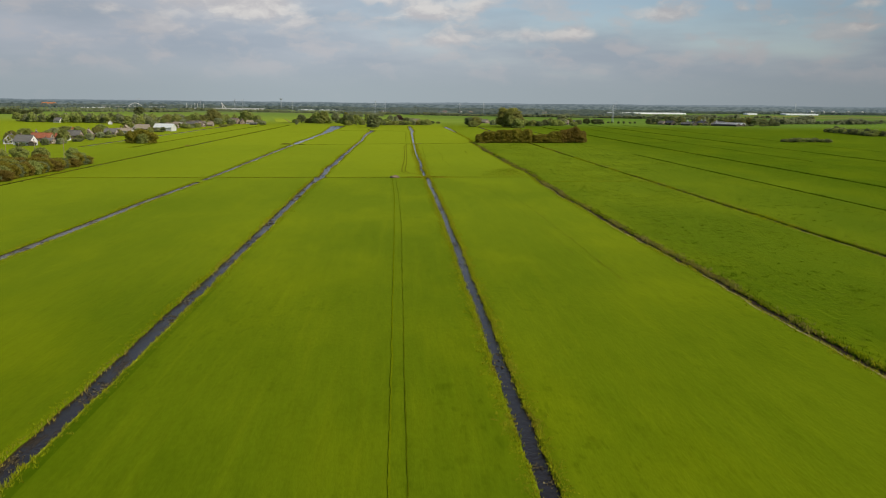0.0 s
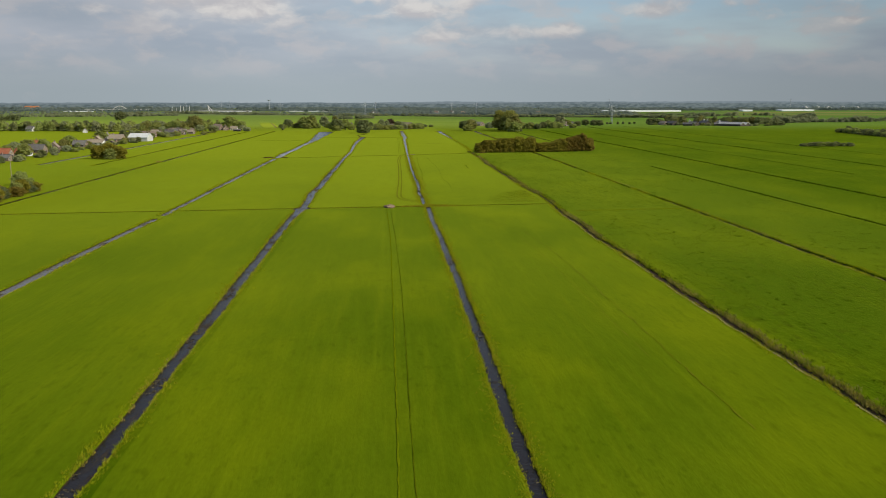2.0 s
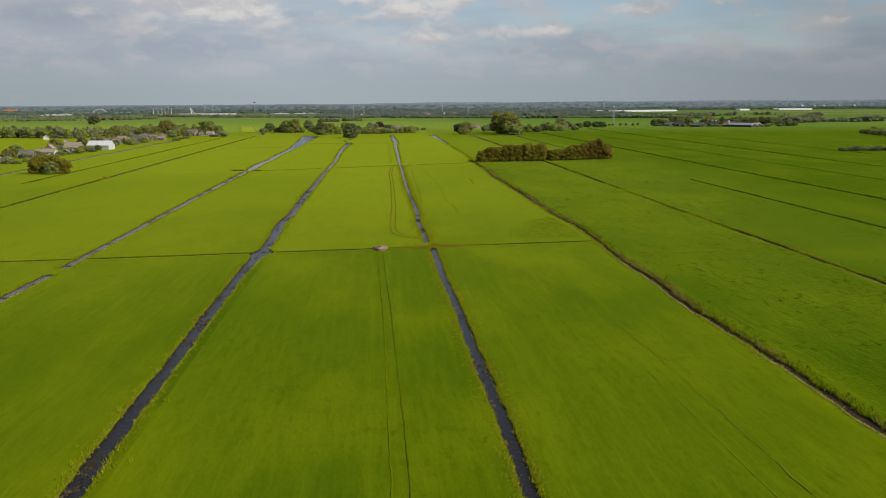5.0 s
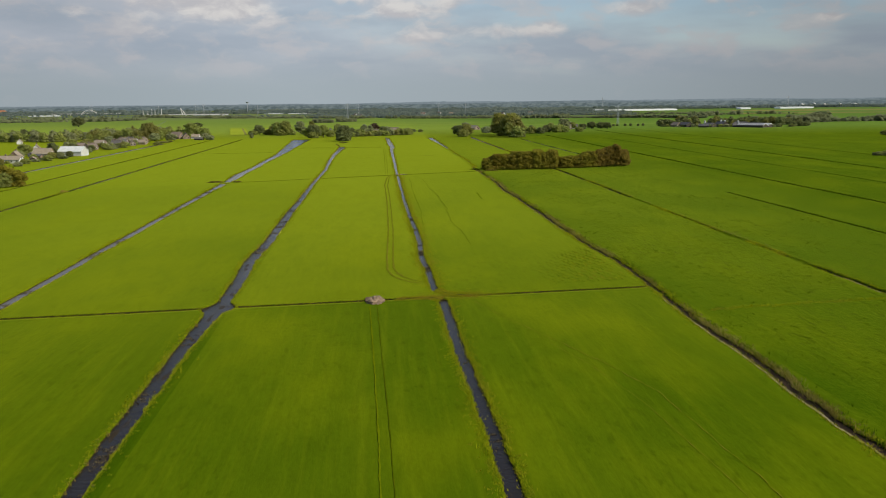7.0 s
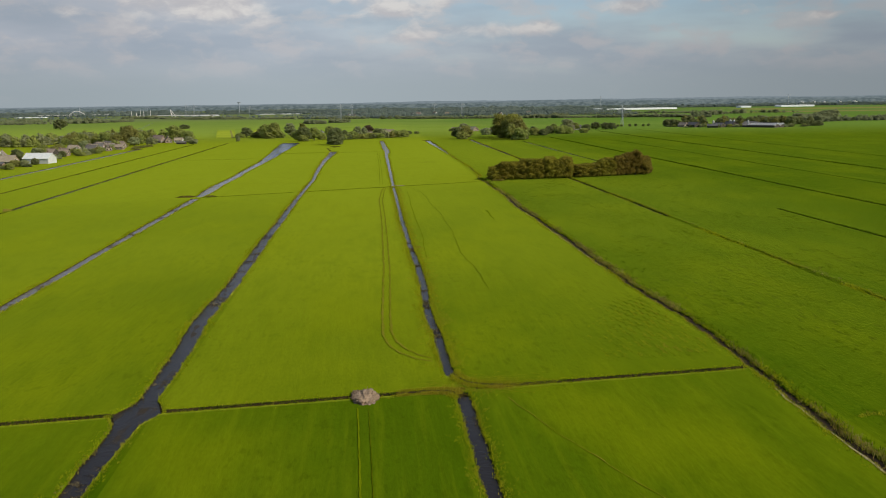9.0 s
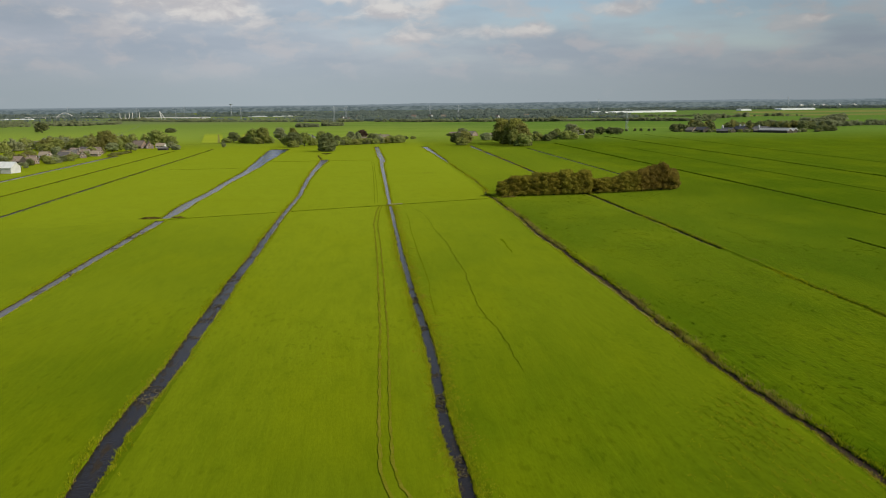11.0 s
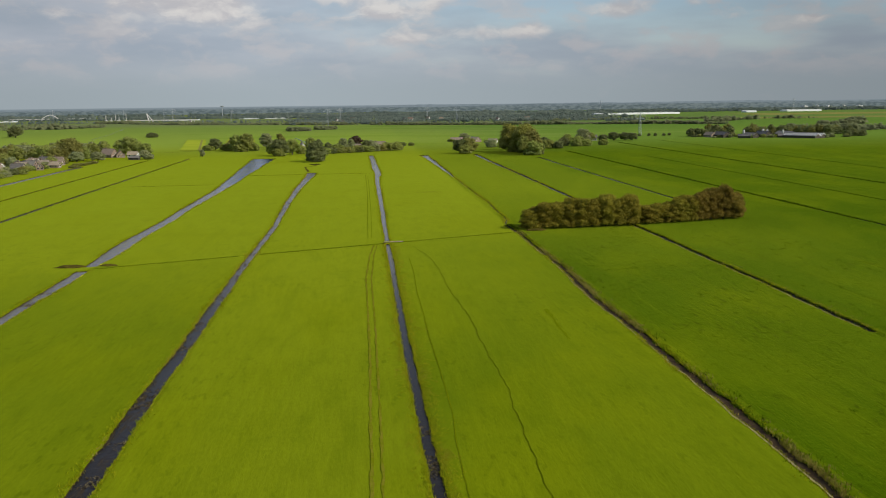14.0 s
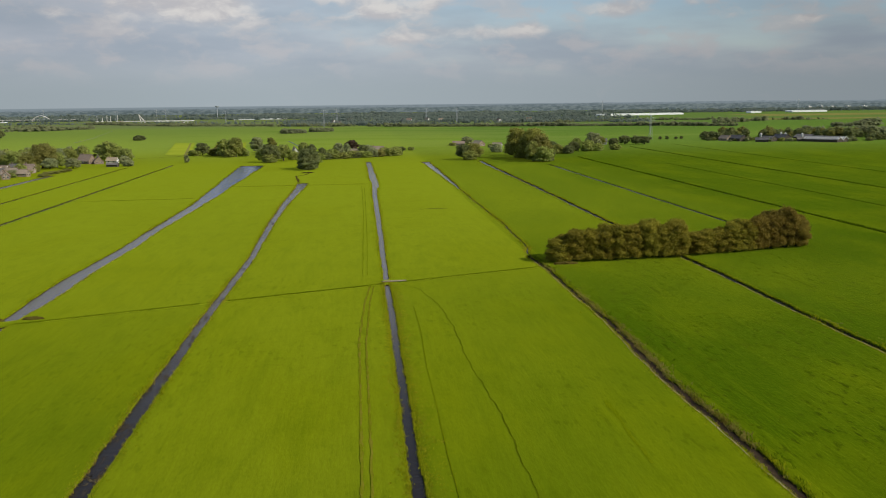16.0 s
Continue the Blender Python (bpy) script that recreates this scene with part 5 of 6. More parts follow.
HOUSES += [
    (-67, 1274, 15, 7, 10, 3.0, 8.0, WHITE, TILE_BROWN, "white gabled farmhouse among trees"),
    (11, 1262, 75, 8, 13, 3.0, 8.6, BRICK, TILE_BROWN, "brick farmhouse with a red-brown roof among shrubs"),
    (-8, 1262, 70, 8, 12, 2.6, 6.4, BRICK, TILE_BROWN, "brick house half hidden by shrubs"),
    (-300, 700, 20, 8, 11, 3.0, 7.5, BRICK, TILE_BROWN, "brick house behind the front row"),
    (-300, 780, 70, 8, 12, 3.0, 7.6, BRICK, TILE_RED, "brick house with a red roof behind the front row"),
    (-303, 960, 15, 8, 11, 3.0, 7.6, WHITE, TILE_BROWN, "white house behind the front row"),
    (-468, 1180, 70, 8, 12, 3.2, 7.5, WHITE, TILE_GREY, "pale house with a grey roof among trees beyond the village"),
    (-380, 1120, 15, 6.5, 10, 2.8, 6.8, WHITE, TILE_BROWN, "white farmhouse with a brown roof beyond the village"),
    (252, 1372, 70, 8, 14, 3.0, 7.0, BRICK, TILE_BROWN, "brick house with a brown roof among trees"),
    (268, 1395, 75, 7, 12, 3.0, 6.5, WHITE, TILE_GREY, "white house with a grey roof among trees"),
]
HOUSES.append((-207, 1168, 82, 4.8, 9, 1.9, 3.0, TIMBER, TILE_GREY, "low dark shed beside a farmhouse garden"))
for q in range(14):
    HOUSES.append((-262 - 22 * (q % 3) / 2 + 3 * math.sin(q * 2.1), 600 + 39 * q + 9 * math.sin(q * 1.3), 10 + 70 * (q % 2), 4.5, 6.5, 2.1, 3.6, (TIMBER, BRICK, SHEET_GREY)[q % 3], (TILE_BROWN, SHEET_GREY, TILE_GREY)[q % 3],
                   ("small dark timber garden shed", "small brick shed with a grey roof", "small grey garden shed")[q % 3]))
for q in range(9):
    HOUSES.append((-276 + 7 * math.sin(q * 2.7), 985 + 19 * q + 6 * math.sin(q * 1.9), (12, 76, 68)[q % 3], 8.5, 11.5, 3.0, 7.2, (BRICK, WHITE, BRICK)[q % 3], (TILE_BROWN, TILE_BROWN, TILE_GREY)[q % 3],
                   ("small brick house with a brown tiled roof", "small white house with a brown tiled roof", "small brick house with a weathered grey roof")[q % 3]))
HOUSES += [
    (-269, 1036, 12, 7.5, 10, 3.0, 7.4, WHITE, TILE_BROWN, "white gabled house with a brown roof among shrubs"),
    (-277, 1014, 78, 8, 13, 2.8, 7.0, BRICK, TILE_BROWN, "low house with a pale brown roof"),
    (-266, 1086, 78, 8, 13, 2.9, 7.6, BRICK, TILE_GREY, "brick house with a dark slate roof"),
    (-258, 1094, 72, 8, 12, 2.9, 7.4, WHITE, TILE_BROWN, "white-walled house with a pale brown roof"),
    (-270, 1104, 15, 8, 12, 2.9, 7.6, BRICK, TILE_BROWN, "brick gabled house crowded among its neighbours"),
    (-254, 1112, 78, 8, 14, 2.8, 7.0, BRICK, TILE_BROWN, "low house with a pale brown roof"),
    (-361, 1256, 75, 9, 14, 3.0, 8.0, BRICK, TILE_BROWN, "brown-roofed farmhouse behind the village"),
    (-333, 1248, 70, 9, 15, 3.0, 8.2, BRICK, TILE_BROWN, "brown-roofed farmhouse behind the village"),
]
for h in HOUSES:
    k = 0.76 if h[0] < -240 and 980 < h[1] < 1150 else 0.88 if h[0] < -240 else 1.0
    h = h[:3] + (h[3] * k, h[4] * k, h[5] * (k + 1) / 2, h[6] * k) + h[7:]
    house(*h, chimney=h[3] > 5, windows=h[3] > 5, category="house" if h[3] > 5 else "shed")
BARNS = [
    (-254, 905, 78, 11, 20, 3.8, 7.4, SLATTED, SHEET, "long barn with a white sheet roof"),
    (-276, 985, 70, 9, 14, 3.2, 6.6, TIMBER, TILE_BROWN, "timber barn with a brown roof"),
    (108, 1420, 78, 9, 14, 2.4, 4.8, BRICK, TILE_BROWN, "farm shed with a brown roof"),
    (128, 1402, 30, 9, 13, 2.6, 6.0, BRICK, TILE_BROWN, "farm building with a red-brown tiled roof"),
    (146, 1380, 70, 7, 10, 2.2, 4.4, WHITE, TILE_BROWN, "white-walled farm shed with a brown roof"),
    (456, 1392, 65, 8, 14, 2.6, 5.0, TIMBER, SHEET_GREY, "small dark shed in the farmyard"),
    (520, 1385, 80, 9, 15, 2.8, 5.2, SHEET_GREY, TILE_GREY, "small grey store in the farmyard"),
    (505, 1392, 72, 8, 12, 2.6, 4.8, TIMBER, TILE_GREY, "low dark shed between the barns"),
    (526, 1426, 24, 13, 22, 3.2, 6.6, TIMBER, TILE_GREY, "long dark shed behind the barns"),
]
BARNS += [
    (440, 1420, 18, 13, 20, 3.4, 7.0, TIMBER, SHEET_GREY, "dark timber cow barn with a grey sheet roof"),
    (470, 1404, 24, 10, 16, 3.0, 6.2, TIMBER, TILE_GREY, "dark cattle shed with a tiled roof"),
    (492, 1416, 14, 12, 20, 3.5, 7.4, TIMBER, SHEET_GREY, "low grey farm shed with a sheet roof"),
    (519.5, 1375, 35, 13, 40, 2.8, 6.0, TIMBER, SHEET_GREY, "long dark cow barn with pale strips in its grey roof"),
    (531, 1383, 35, 13, 40, 2.8, 6.0, TIMBER, SHEET_GREY, "second long dark cow barn beside the striped one"),
    (430, 1432, 20, 9, 14, 3.0, 6.5, BRICK, TILE_BROWN, "farmhouse with a brown roof beside the barns"),
]
for b in BARNS:
    house(*b, category="barn", chimney=False, windows=b[7] is BRICK, group="farm buildings")

# pale roof strips and white verge boards of the two long cow barns
for ob in [o for o in scene.objects if o.name.split(".")[0] == "barn" and "long dark cow barn" in o["label"]]:
    w, length, eave, ridge = 13, 40, 2.8, 6.0
    rise = (ridge - eave) / (w / 2)
    for side in (-1, 1):
        for i in range(12):
            y = -length / 2 + length * (i + 0.3) / 12
            bm = bmesh.new()
            prism(bm, [(side * w * 0.46, ridge - rise * w * 0.46 + 0.20), (side * w * 0.46, ridge - rise * w * 0.46 + 0.28), (side * w * 0.06, ridge - rise * w * 0.06 + 0.28), (side * w * 0.06, ridge - rise * w * 0.06 + 0.20)], y, y + 1.9)
            bmesh.ops.recalc_face_normals(bm, faces=bm.faces)
            part("skylight_strip", bm, SLATTED, ob)
        bm = bmesh.new()
        xo = side * (w / 2 + 0.5)
        prism(bm, [(xo, ridge - rise * abs(xo) - 0.35), (xo, ridge - rise * abs(xo) + 0.25), (0, ridge + 0.25), (0, ridge - 0.35)], -length / 2 - 0.62, -length / 2 - 0.42)
        bmesh.ops.recalc_face_normals(bm, faces=bm.faces)
        part("verge_board", bm, FRAME_WHITE, ob)

# feed silos beside the cow barns
for x, y, h in ((470, 1424, 9), (492, 1418, 10), (497, 1417, 9.5), (515, 1412, 9)):
    ob = thing("feed_silo", pose(x, y, 0), "pale upright feed silo beside a barn", "silo", "feed silos")
    bm = bmesh.new()
    tube(bm, (0, 0, 2.2), (0, 0, h - 1.2), 1.4, 1.4, 14)
    part("tank", bm, CONCRETE, ob)
    bm = bmesh.new()
    tube(bm, (0, 0, h - 1.2), (0, 0, h), 1.4, 0.3, 14)
    part("cap", bm, CONCRETE, ob)
    bm = bmesh.new()
    tube(bm, (0, 0, 0.7), (0, 0, 2.2), 0.3, 1.4, 14)
    part("hopper", bm, CONCRETE, ob)
    for a in range(4):
        bm = bmesh.new()
        tube(bm, (1.1 * math.cos(a * 1.571), 1.1 * math.sin(a * 1.571), -0.1), (1.2 * math.cos(a * 1.571), 1.2 * math.sin(a * 1.571), 2.6), 0.09, 0.09, 5)
        part("leg", bm, STEEL, ob)

# tall poles at the thicket
for x, y, h in ((-215, 455, 9.5), (-207, 452, 9.5), (-202, 459, 10.5), (-192, 472, 11.0)):
    ob = thing("wooden_pole", pose(x, y, 0), "tall pale wooden pole rising out of a thicket", "pole", "poles at the thicket")
    bm = bmesh.new()
    tube(bm, (0, 0, -0.2), (0, 0, h), 0.16, 0.12, 8)
    part("shaft", bm, PLANK, ob)
    bm = bmesh.new()
    tube(bm, (0, 0, h - 0.02), (0, 0, h + 0.12), 0.17, 0.13, 8)
    part("cap", bm, STEEL, ob)

# the straw heap and the small crossings
def heap(name, x, y, w, d, h, mat, label, category, seed):
    bm = bmesh.new()
    bmesh.ops.create_icosphere(bm, subdivisions=4, radius=1.0)
    for v in bm.verts:
        n1 = noise.noise((v.co.x * 1.6 + seed, v.co.y * 1.6, v.co.z * 1.6))
        n2 = noise.noise((v.co.x * 6 + seed, v.co.y * 6, v.co.z * 6))
        k = 1 + 0.30 * n1 + 0.22 * n2
        v.co = Vector((v.co.x * w / 2 * k, v.co.y * d / 2 * k, max(-0.1, v.co.z * h * k)))
    ob = thing(name, pose(x, y, 0), label, category)
    rng = np.random.default_rng(seed)
    loose = []
    for v in bm.verts:
        if v.co.z > 0.05 and rng.random() < 0.8:
            d = rng.normal(0, 1, 3)
            d = d / np.linalg.norm(d) * rng.uniform(0.15, 0.4)
            e = rng.normal(0, 0.035, 3)
            p = np.array(v.co)
            loose += [p - d, p + e, p + d + (0, 0, 0.08)]
    part("mound", bm, mat, ob)
    tagged(quads_object("loose_straw", loose, 3, mat, ob), kind="stuff")
    return ob


heap("straw_heap", -13.6, 370.2, 4.4, 6.0, 0.8, STRAW, "pale brown heap of old straw by a cross ditch", "heap", 3)
heap("reed_heap", -96.0, 649.0, 8.0, 3.0, 0.7, BARE, "brown heap of cut reed on a dam", "heap", 5)
heap("reed_heap", -85.5, 650.0, 5.0, 2.0, 0.5, BARE, "brown heap of cut reed on a dam", "heap", 8)
heap("reed_heap", -160.0, 611.0, 3.5, 3.0, 0.9, REED, "clump of dry reed on a dam", "heap", 9)
heap("cut_branches", 55.5, 698.5, 7.0, 2.0, 0.8, BARE, "heap of cut branches beside the hedge", "heap", 10)
heap("mud_bank", -44.0, 1068.0, 9.0, 5.0, 0.4, MUD, "dark trampled mud at the end of a ditch", "mud", 12)
ob = thing("field_bridge", pose(1.6, 680.4, 0.12, 0, 0, 6), "weathered pale plank bridge over the ditch", "bridge")
for i in range(16):
    bm = bmesh.new()
    box(bm, -3.2 + i * 0.42, -2.84 + i * 0.42, -0.6, 0.6, 0.0, 0.09)
    part("plank", bm, PLANK, ob)
for sy in (-0.5, 0.5):
    bm = bmesh.new()
    box(bm, -3.4, 3.6, sy - 0.1, sy + 0.1, -0.2, 0.0)
    part("beam", bm, TIMBER, ob)


# ---- distance: tree belts, greenhouses, pylons, bridge ----
def belt(x0, x1, y0, y1, count, h0, h1, seed, label, gaps=0.0):
    """A far belt of trees in one mesh."""
    rng = np.random.default_rng(seed)
    belt_at(rng.uniform(x0, x1, count), rng.uniform(y0, y1, count), h0, h1, seed, label, gaps, rng)


def belt_at(x, y, h0, h1, seed, label, gaps, rng, mat=None):
    """Knots of sprays at the given places, thinned to leave gaps."""
    keep = np.array([noise.noise((p * 0.0025, q * 0.016, seed * 1.3)) > gaps for p, q in zip(x, y)])
    x, y = x[keep], y[keep]
    h = rng.uniform(h0, h1, len(x)) * np.array([0.8 + 0.5 * noise.noise((p * 0.012, q * 0.01, 7.7)) for p, q in zip(x, y)])
    per = 16
    m = len(x) * per
    c = np.stack([np.repeat(x, per), np.repeat(y, per), np.repeat(h, per) * 0.5], 1)
    r = np.stack([np.repeat(h, per) * 0.5] * 2 + [np.repeat(h, per) * 0.5], 1)
    d = rng.normal(size=(m, 3))
    d /= np.linalg.norm(d, axis=1)[:, None]
    p = c + d * r * rng.uniform(0.6, 1.05, m)[:, None]
    nrm = 0.45 * d + rng.normal(0, 0.18, (m, 3)) + (0.35, -0.45, 1.0)
    nrm /= np.linalg.norm(nrm, axis=1)[:, None]
    a = np.cross(nrm, rng.normal(size=(m, 3)))
    a /= np.linalg.norm(a, axis=1)[:, None]
    b = np.cross(nrm, a)
    s = (np.repeat(h, per) * 0.36 * rng.uniform(0.6, 1.3, m))[:, None]
    v = np.stack([p - a * s, p - b * s * 0.7, p + a * s, p + b * s * 0.7], 1)
    v[..., 2] = np.maximum(v[..., 2], 0.0)
    return tagged(quads_object("far_woods", v, 4, mat or HAZED_WOODS), label, "woods", kind="stuff")


def row(pts, count, depth, h0, h1, seed, label, gaps=-1.0):
    """A hedgerow of trees along a line of field points."""
    rng = np.random.default_rng(seed)
    p = np.array(pts, dtype=float)
    s = np.concatenate([[0], np.cumsum(np.hypot(*np.diff(p, axis=0).T))])
    t = rng.uniform(0, s[-1], count)
    belt_at(np.interp(t, s, p[:, 0]), np.interp(t, s, p[:, 1]) + depth * rng.uniform(-0.5, 0.5, count), h0, h1, seed, label, gaps, rng, WOODS_NEAR)


row([(-700, 2760), (-430, 2470), (-50, 2290)], 700, 60, 4, 9, 31, "belt of bushes and trees beyond the meadows", -0.3)
row([(-60, 2260), (280, 2120), (540, 2050), (680, 1960)], 900, 34, 4.5, 9, 32, "belt of bushes and trees beyond the meadows", -0.45)
row([(430, 2330), (680, 2480), (880, 2360), (1100, 2280)], 330, 26, 4, 9, 33, "hedgerow between far fields", -0.1)
row([(690, 2070), (830, 2240), (900, 2300)], 110, 40, 6, 13, 34, "hedgerow between far fields", -0.2)
row([(795, 1835), (850, 1855), (905, 1885)], 130, 26, 9, 15, 41, "dark copse between far fields")
row([(880, 1760), (1000, 1700), (1200, 1640)], 160, 40, 6, 11, 42, "trees beyond the dairy farm", -0.1)
row([(640, 1640), (720, 1620), (800, 1640)], 120, 40, 6, 12, 43, "trees beyond the dairy farm", -0.2)
row([(-1500, 2250), (-1000, 2080), (-620, 2230)], 260, 90, 7, 13, 44, "scattered trees beyond the village", 0.0)
row([(-1300, 2700), (-900, 2500), (-560, 2330)], 300, 60, 5, 10, 45, "scattered trees beyond the village", -0.05)
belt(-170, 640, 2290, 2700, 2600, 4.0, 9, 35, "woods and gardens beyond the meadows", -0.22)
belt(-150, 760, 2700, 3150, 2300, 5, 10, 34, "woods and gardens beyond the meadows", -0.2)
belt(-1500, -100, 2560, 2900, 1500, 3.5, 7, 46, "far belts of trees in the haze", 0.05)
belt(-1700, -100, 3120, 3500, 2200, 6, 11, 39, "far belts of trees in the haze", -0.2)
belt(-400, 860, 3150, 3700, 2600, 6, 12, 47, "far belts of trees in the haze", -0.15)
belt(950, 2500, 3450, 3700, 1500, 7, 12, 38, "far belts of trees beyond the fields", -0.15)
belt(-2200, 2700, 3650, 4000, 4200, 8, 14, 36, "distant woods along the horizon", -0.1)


def backdrop(name, r, low, pale, dark, base, rise, seed, label):
    """Hazy woods or hills on the horizon, far behind all else; higher towards the right-hand side."""
    m = bpy.data.materials.new(name)
    m.use_nodes = True
    n = Nodes(m.node_tree)
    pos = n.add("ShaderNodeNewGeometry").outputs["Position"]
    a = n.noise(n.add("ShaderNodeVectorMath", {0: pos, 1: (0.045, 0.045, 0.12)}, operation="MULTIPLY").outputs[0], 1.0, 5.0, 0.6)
    # the ring glows by itself, with the haze put into its colour
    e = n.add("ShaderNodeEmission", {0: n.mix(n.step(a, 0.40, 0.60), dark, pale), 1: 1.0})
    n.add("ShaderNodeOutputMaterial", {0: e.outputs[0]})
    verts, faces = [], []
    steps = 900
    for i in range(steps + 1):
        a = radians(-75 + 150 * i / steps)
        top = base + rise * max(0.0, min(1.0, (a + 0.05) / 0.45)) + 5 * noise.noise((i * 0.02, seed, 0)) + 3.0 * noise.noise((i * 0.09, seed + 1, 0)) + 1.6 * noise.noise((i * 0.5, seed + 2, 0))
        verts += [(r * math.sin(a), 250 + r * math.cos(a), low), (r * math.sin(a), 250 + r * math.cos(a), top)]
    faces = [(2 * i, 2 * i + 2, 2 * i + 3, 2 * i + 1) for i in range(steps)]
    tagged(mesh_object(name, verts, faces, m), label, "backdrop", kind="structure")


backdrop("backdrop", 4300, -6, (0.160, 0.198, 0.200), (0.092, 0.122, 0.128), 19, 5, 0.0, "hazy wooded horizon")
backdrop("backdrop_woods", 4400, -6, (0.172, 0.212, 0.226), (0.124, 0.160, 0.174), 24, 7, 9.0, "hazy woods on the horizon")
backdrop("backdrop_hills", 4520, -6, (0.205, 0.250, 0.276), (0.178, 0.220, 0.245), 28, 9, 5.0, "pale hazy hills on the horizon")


def field(x0, x1, y0, y1, mat, label):
    nx, ny = 8, 3
    verts = [(x0 + (x1 - x0) * i / nx + -0.05 * (y1 - y0) * j, y0 + (y1 - y0) * j / ny, 0.25) for j in range(ny + 1) for i in range(nx + 1)]
    faces = [(j * (nx + 1) + i, j * (nx + 1) + i + 1, (j + 1) * (nx + 1) + i + 1, (j + 1) * (nx + 1) + i) for j in range(ny) for i in range(nx)]
    return tagged(mesh_object("field", verts, faces, mat), label, "field", kind="structure")


def strip(a, b, c, d, mat, label):
    """A four-cornered plot, a hand above the ground sheet."""
    verts = [(*(Vector(a).lerp(Vector(b), i / 4)).lerp(Vector(d).lerp(Vector(c), i / 4), j / 6), 0.25) for j in range(7) for i in range(5)]
    faces = [(j * 5 + i, j * 5 + i + 1, j * 5 + i + 6, j * 5 + i + 5) for j in range(6) for i in range(4)]
    return tagged(mesh_object("field", verts, faces, mat), label, "field", kind="structure")


RIPE = material("ripening_crop", [(0.20, 0.20, 0.05), (0.26, 0.245, 0.07)], 0.02, 1.0, spec=0.0)
BRIGHT = material("bright_young_grass", [(0.27, 0.335, 0.025), (0.34, 0.385, 0.035)], 0.03, 1.0, spec=0.0)
strip((-196, 1308), (-177, 1305), (-221, 1576), (-240, 1579), BRIGHT, "bright yellow-green strip of young grass")
strip((-174.5, 1308), (-170, 1306), (-214, 1572), (-218.5, 1574), BRIGHT, "narrow bright yellow-green strip of grass")
strip((-177, 1305), (-174.5, 1308), (-218.5, 1574), (-221, 1576), RIPE, "pale farm track between two strips of grass")
strip((-158, 1330), (-120, 1322), (-150, 1576), (-186, 1580), BRIGHT, "bright yellow-green strip of young grass")
row([(675, 1557), (771, 1610), (810, 1600), (960, 1680)], 210, 30, 6, 12, 48, "belt of trees along a far road", -0.35)
row([(-129, 1885), (-93, 1895)], 50, 18, 7, 10, 49, "low copse in the far meadow")
row([(-86, 1948), (-50, 1962)], 50, 18, 9, 12, 50, "low copse in the far meadow")
row([(-690, 2250), (-620, 2200), (-560, 2310)], 90, 30, 6, 11, 52, "scattered trees beyond the village", -0.2)
field(900, 2300, 2350, 2480, RIPE, "strip of ripening pale crop")
field(1150, 2600, 2750, 3000, RIPE, "far strip of ripening pale crop")


def greenhouse(x, y, turn, length, depth, h, label):
    ob = thing("greenhouse", pose(x, y, 0, 0, 0, turn), label, "greenhouse", "greenhouses")
    bm = bmesh.new()
    box(bm, -length / 2, length / 2, -depth / 2, depth / 2, -0.5, h)
    part("wall", bm, GLASS_WHITE, ob)
    bays = max(4, int(length / 20))
    for i in range(bays):
        x0, x1 = -length / 2 + length * i / bays, -length / 2 + length * (i + 1) / bays
        bm = bmesh.new()
        prism(bm, [(x0, h), (x1, h), ((x0 + x1) / 2, h + 1.2)], -depth / 2 - 0.3, depth / 2 + 0.3)
        bmesh.ops.recalc_face_normals(bm, faces=bm.faces)
        part("roof_bay", bm, GLASS_WHITE, ob)
    return ob


GH = "long low white greenhouse on the horizon"
greenhouse(886, 3112, 18, 320, 40, 4.5, GH)
greenhouse(1560, 3330, 8, 140, 40, 5, GH)
greenhouse(1330, 3250, 8, 40, 30, 5, GH)
def far_block(x, y, turn, w, d, h, label):
    """A pale industrial block with a parapet and a plant room on its roof."""
    ob = thing("industrial_block", pose(x, y, 0, 0, 0, turn), label, "building", "industrial blocks on the horizon")
    bm = bmesh.new()
    box(bm, -w / 2, w / 2, -d / 2, d / 2, -0.5, h)
    part("wall", bm, CONCRETE, ob)
    bm = bmesh.new()
    box(bm, -w / 2 - 0.4, w / 2 + 0.4, -d / 2 - 0.4, d / 2 + 0.4, h, h + 1.0)
    part("parapet", bm, GLASS_WHITE, ob)
    bm = bmesh.new()
    box(bm, -w / 6, w / 6, -d / 4, d / 4, h + 1.0, h + 4.0)
    part("plant_room", bm, CONCRETE, ob)


for x, y, w, h in ((1905, 3950, 16, 11), (1968, 3965, 8, 13), (2016, 3958, 24, 10), (2080, 3950, 9, 12), (2140, 3930, 18, 11)):
    far_block(x, y, 12, w, 24, h, "pale industrial block on the horizon")
for x, y, turn in ((-62, 2540, 20), (-49, 2420, 75), (-24, 2740, 60), (108, 2590, 15), (127, 2655, 70), (177, 2700, 30), (205, 2605, 80), (330, 2480, 20), (420, 2560, 70), (-420, 2560, 30), (-600, 2700, 70)):
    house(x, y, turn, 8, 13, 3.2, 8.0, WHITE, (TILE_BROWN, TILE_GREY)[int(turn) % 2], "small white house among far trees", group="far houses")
house(-1535, 3850, 80, 40, 60, 5, 15, BRICK, TILE_RED, "large hall with a red roof far away", category="barn", chimney=False, windows=False, group="far halls")
greenhouse(-300, 3150, 4, 160, 40, 1.6, GH)
greenhouse(-1080, 3100, 10, 90, 40, 1.6, GH)
greenhouse(-540, 3050, 8, 110, 40, 1.8, GH)


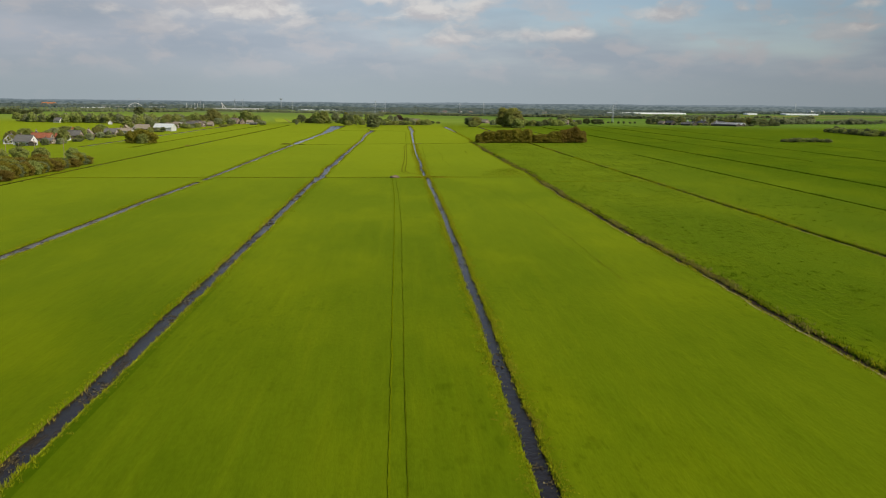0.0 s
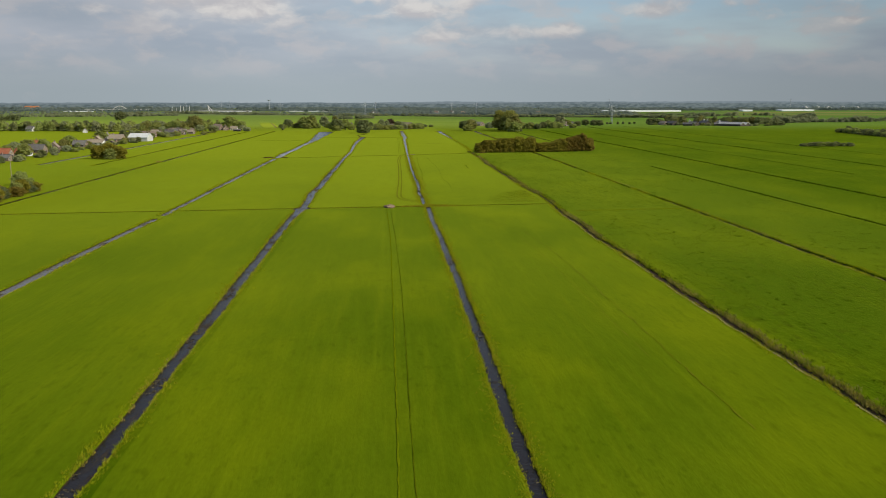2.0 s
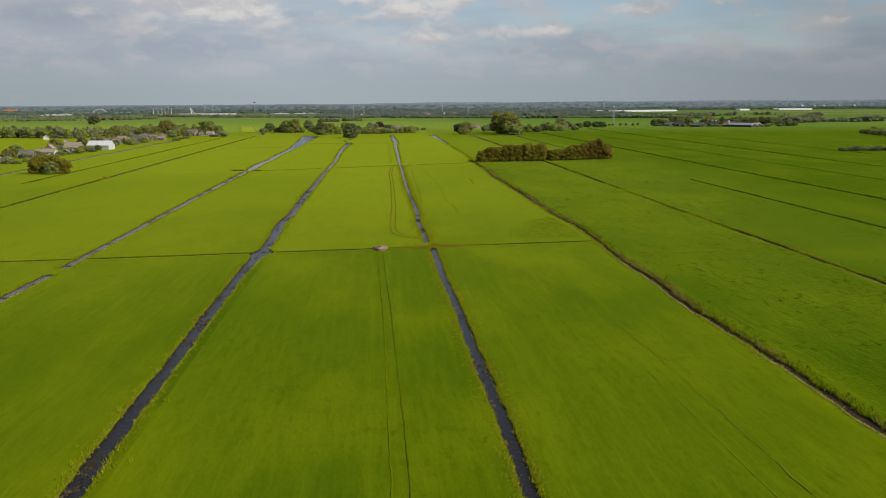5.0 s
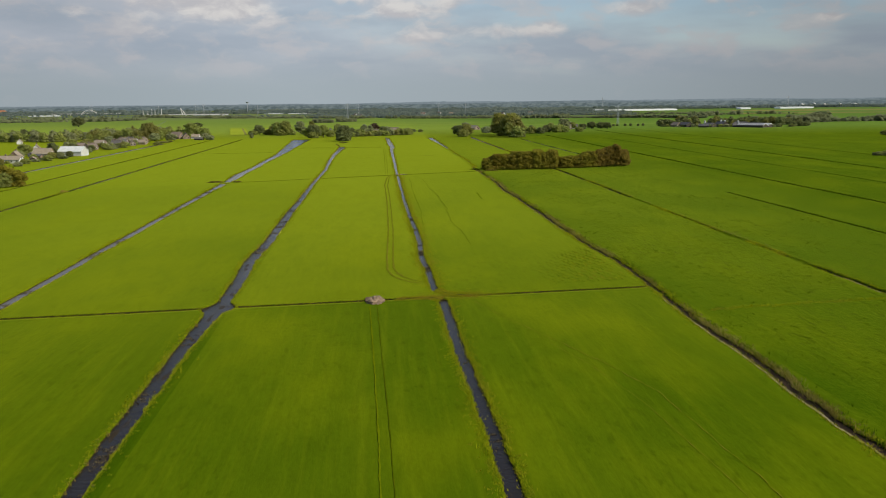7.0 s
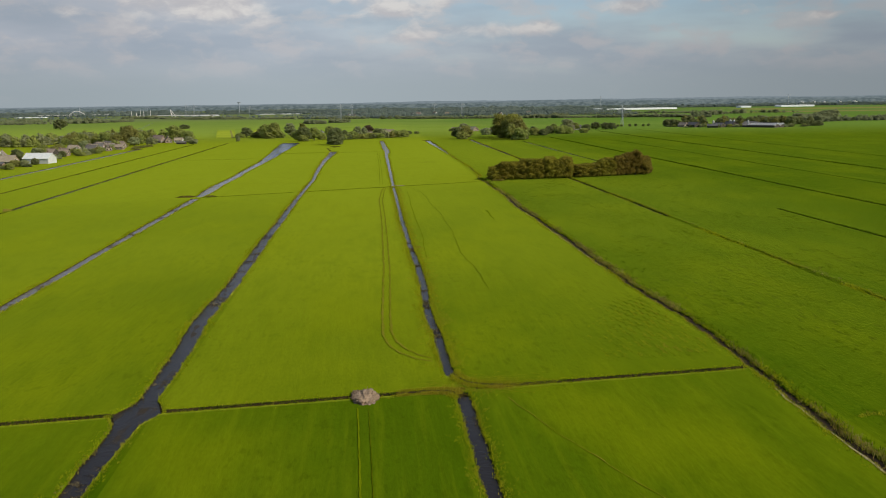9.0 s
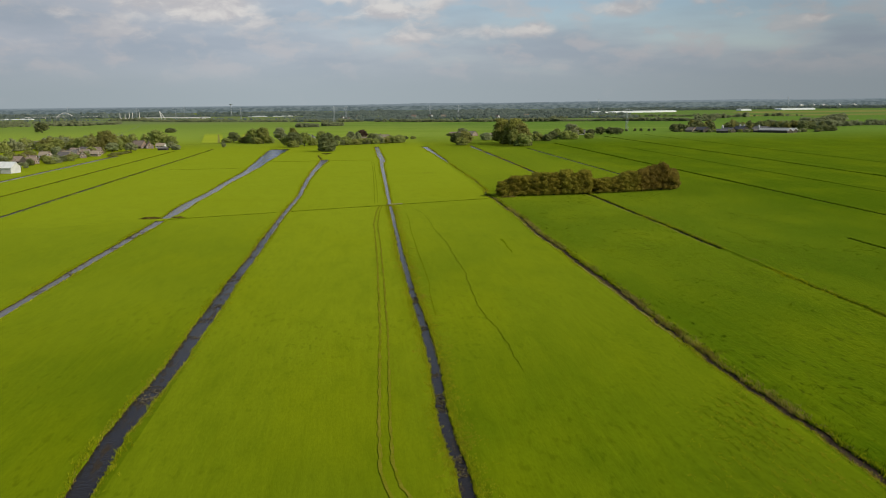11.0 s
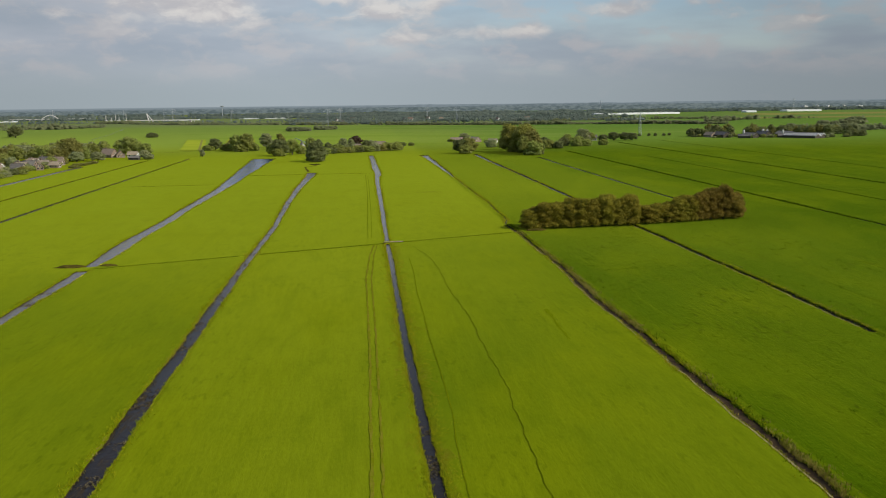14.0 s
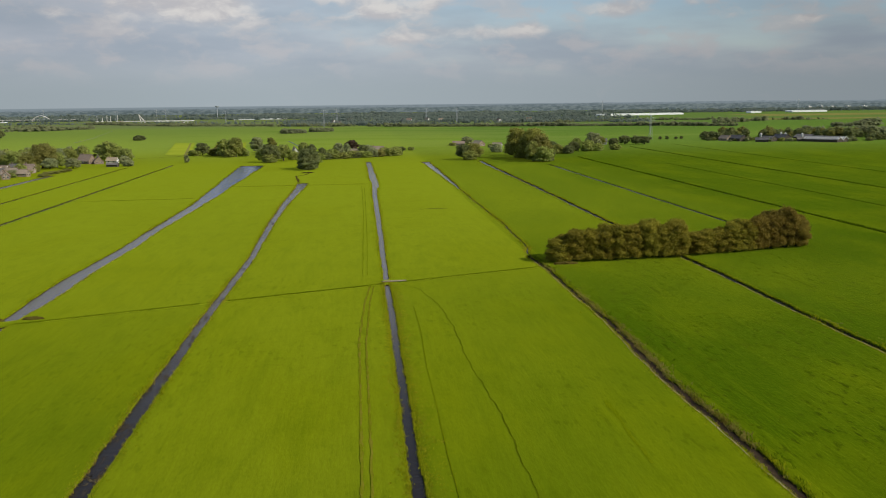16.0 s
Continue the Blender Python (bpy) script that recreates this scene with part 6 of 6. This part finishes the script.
def pylon(x, y, h, turn):
    ob = thing("pylon", pose(x, y, 0, 0, 0, turn), "tall grey lattice power pylon far away", "pylon", "power pylons")
    bm = bmesh.new()
    for sx in (-1, 1):
        for sy in (-1, 1):
            tube(bm, (sx * h * 0.05, sy * h * 0.05, -0.5), (sx * 0.5, sy * 0.5, h), 0.17, 0.11, 4)
    n = 7
    for i in range(n):
        z0, z1 = h * i / n, h * (i + 1) / n
        w0, w1 = h * 0.05 * (1 - z0 / h) + 0.5, h * 0.05 * (1 - z1 / h) + 0.5
        for s in (-1, 1):
            tube(bm, (-w0, s * w0, z0), (w1, s * w1, z1), 0.07, 0.07, 4)
            tube(bm, (w0, s * w0, z0), (-w1, s * w1, z1), 0.07, 0.07, 4)
    part("mast", bm, STEEL, ob)
    for z, w in ((0.72, 0.2), (0.84, 0.26), (0.95, 0.17)):
        bm = bmesh.new()
        tube(bm, (-h * w, 0, h * z), (h * w, 0, h * z), 0.13, 0.13, 4)
        tube(bm, (-h * w, 0, h * z), (0, 0, h * (z + 0.05)), 0.09, 0.09, 4)
        tube(bm, (h * w, 0, h * z), (0, 0, h * (z + 0.05)), 0.09, 0.09, 4)
        part("crossarm", bm, STEEL, ob)
    return ob


for x, y, h in ((-691, 2994, 32), (-561, 2921, 36), (-533, 2905, 36), (-356, 2805, 31), (-74, 2227, 35), (-54, 2552, 34), (181, 2777, 32), (229, 2474, 34), (363, 1504, 31), (-960, 3200, 36), (820, 3300, 46), (1620, 3500, 46)):
    pylon(x, y, h, 15)

# the radio tower
ob = thing("radio_tower", pose(-492, 3540, 0), "slender grey radio tower on the horizon", "tower")
bm = bmesh.new()
tube(bm, (0, 0, -1), (0, 0, 40), 1.5, 0.9, 10)
part("shaft", bm, STEEL, ob)
bm = bmesh.new()
tube(bm, (0, 0, 37), (0, 0, 40.5), 4.5, 6.5, 12)
part("platform", bm, STEEL, ob)

# arched bridge and white masts beyond the village
ob = thing("arch_bridge", pose(-990, 3262, 0, 0, 0, 12), "pale steel arch bridge far away", "bridge")
for sy in (-5, 5):
    bm = bmesh.new()
    pts = [(-25 + 50 * i / 16, sy, 6 + 12 * math.sin(math.pi * i / 16)) for i in range(17)]
    for a, b in zip(pts, pts[1:]):
        tube(bm, a, b, 0.9, 0.9, 6)
    part("arch", bm, CONCRETE, ob)
    for i in range(2, 15, 2):
        bm = bmesh.new()
        tube(bm, (pts[i][0], sy, 6), pts[i], 0.15, 0.15, 4)
        part("hanger", bm, STEEL, ob)
bm = bmesh.new()
box(bm, -120, 120, -6, 6, 4.5, 6.2)
part("deck", bm, CONCRETE, ob)
for sx in (-110, -60, -25, 25, 60, 110):
    bm = bmesh.new()
    box(bm, sx - 1, sx + 1, -4, 4, -0.5, 4.5)
    part("pier", bm, CONCRETE, ob)
ob = thing("lift_bridge", pose(-566, 2800, 0, 0, 0, 8), "white bridge with a leaning mast far away", "bridge")
bm = bmesh.new()
tube(bm, (-8, 0, 0), (-14, 0, 24), 1.8, 0.9, 6)
tube(bm, (4, 0, 0), (-14, 0, 24), 1.3, 0.7, 6)
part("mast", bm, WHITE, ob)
bm = bmesh.new()
box(bm, -60, 120, -5, 5, 5, 7)
part("deck", bm, CONCRETE, ob)
for sx in (-50, 0, 60, 110):
    bm = bmesh.new()
    box(bm, sx - 1, sx + 1, -4, 4, -0.5, 5)
    part("pier", bm, CONCRETE, ob)
for x, h in ((-702, 20), (-688, 15), (-676, 22), (-667, 20), (-648, 22)):
    ob = thing("white_mast", pose(x, 2850, 0), "white mast of a works far away", "mast", "white masts")
    bm = bmesh.new()
    tube(bm, (0, 0, -0.5), (0, 0, h), 1.0, 0.6, 8)
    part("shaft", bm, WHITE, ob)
    bm = bmesh.new()
    box(bm, -4, 4, -0.7, 0.7, 4, 6)
    part("gantry", bm, WHITE, ob)
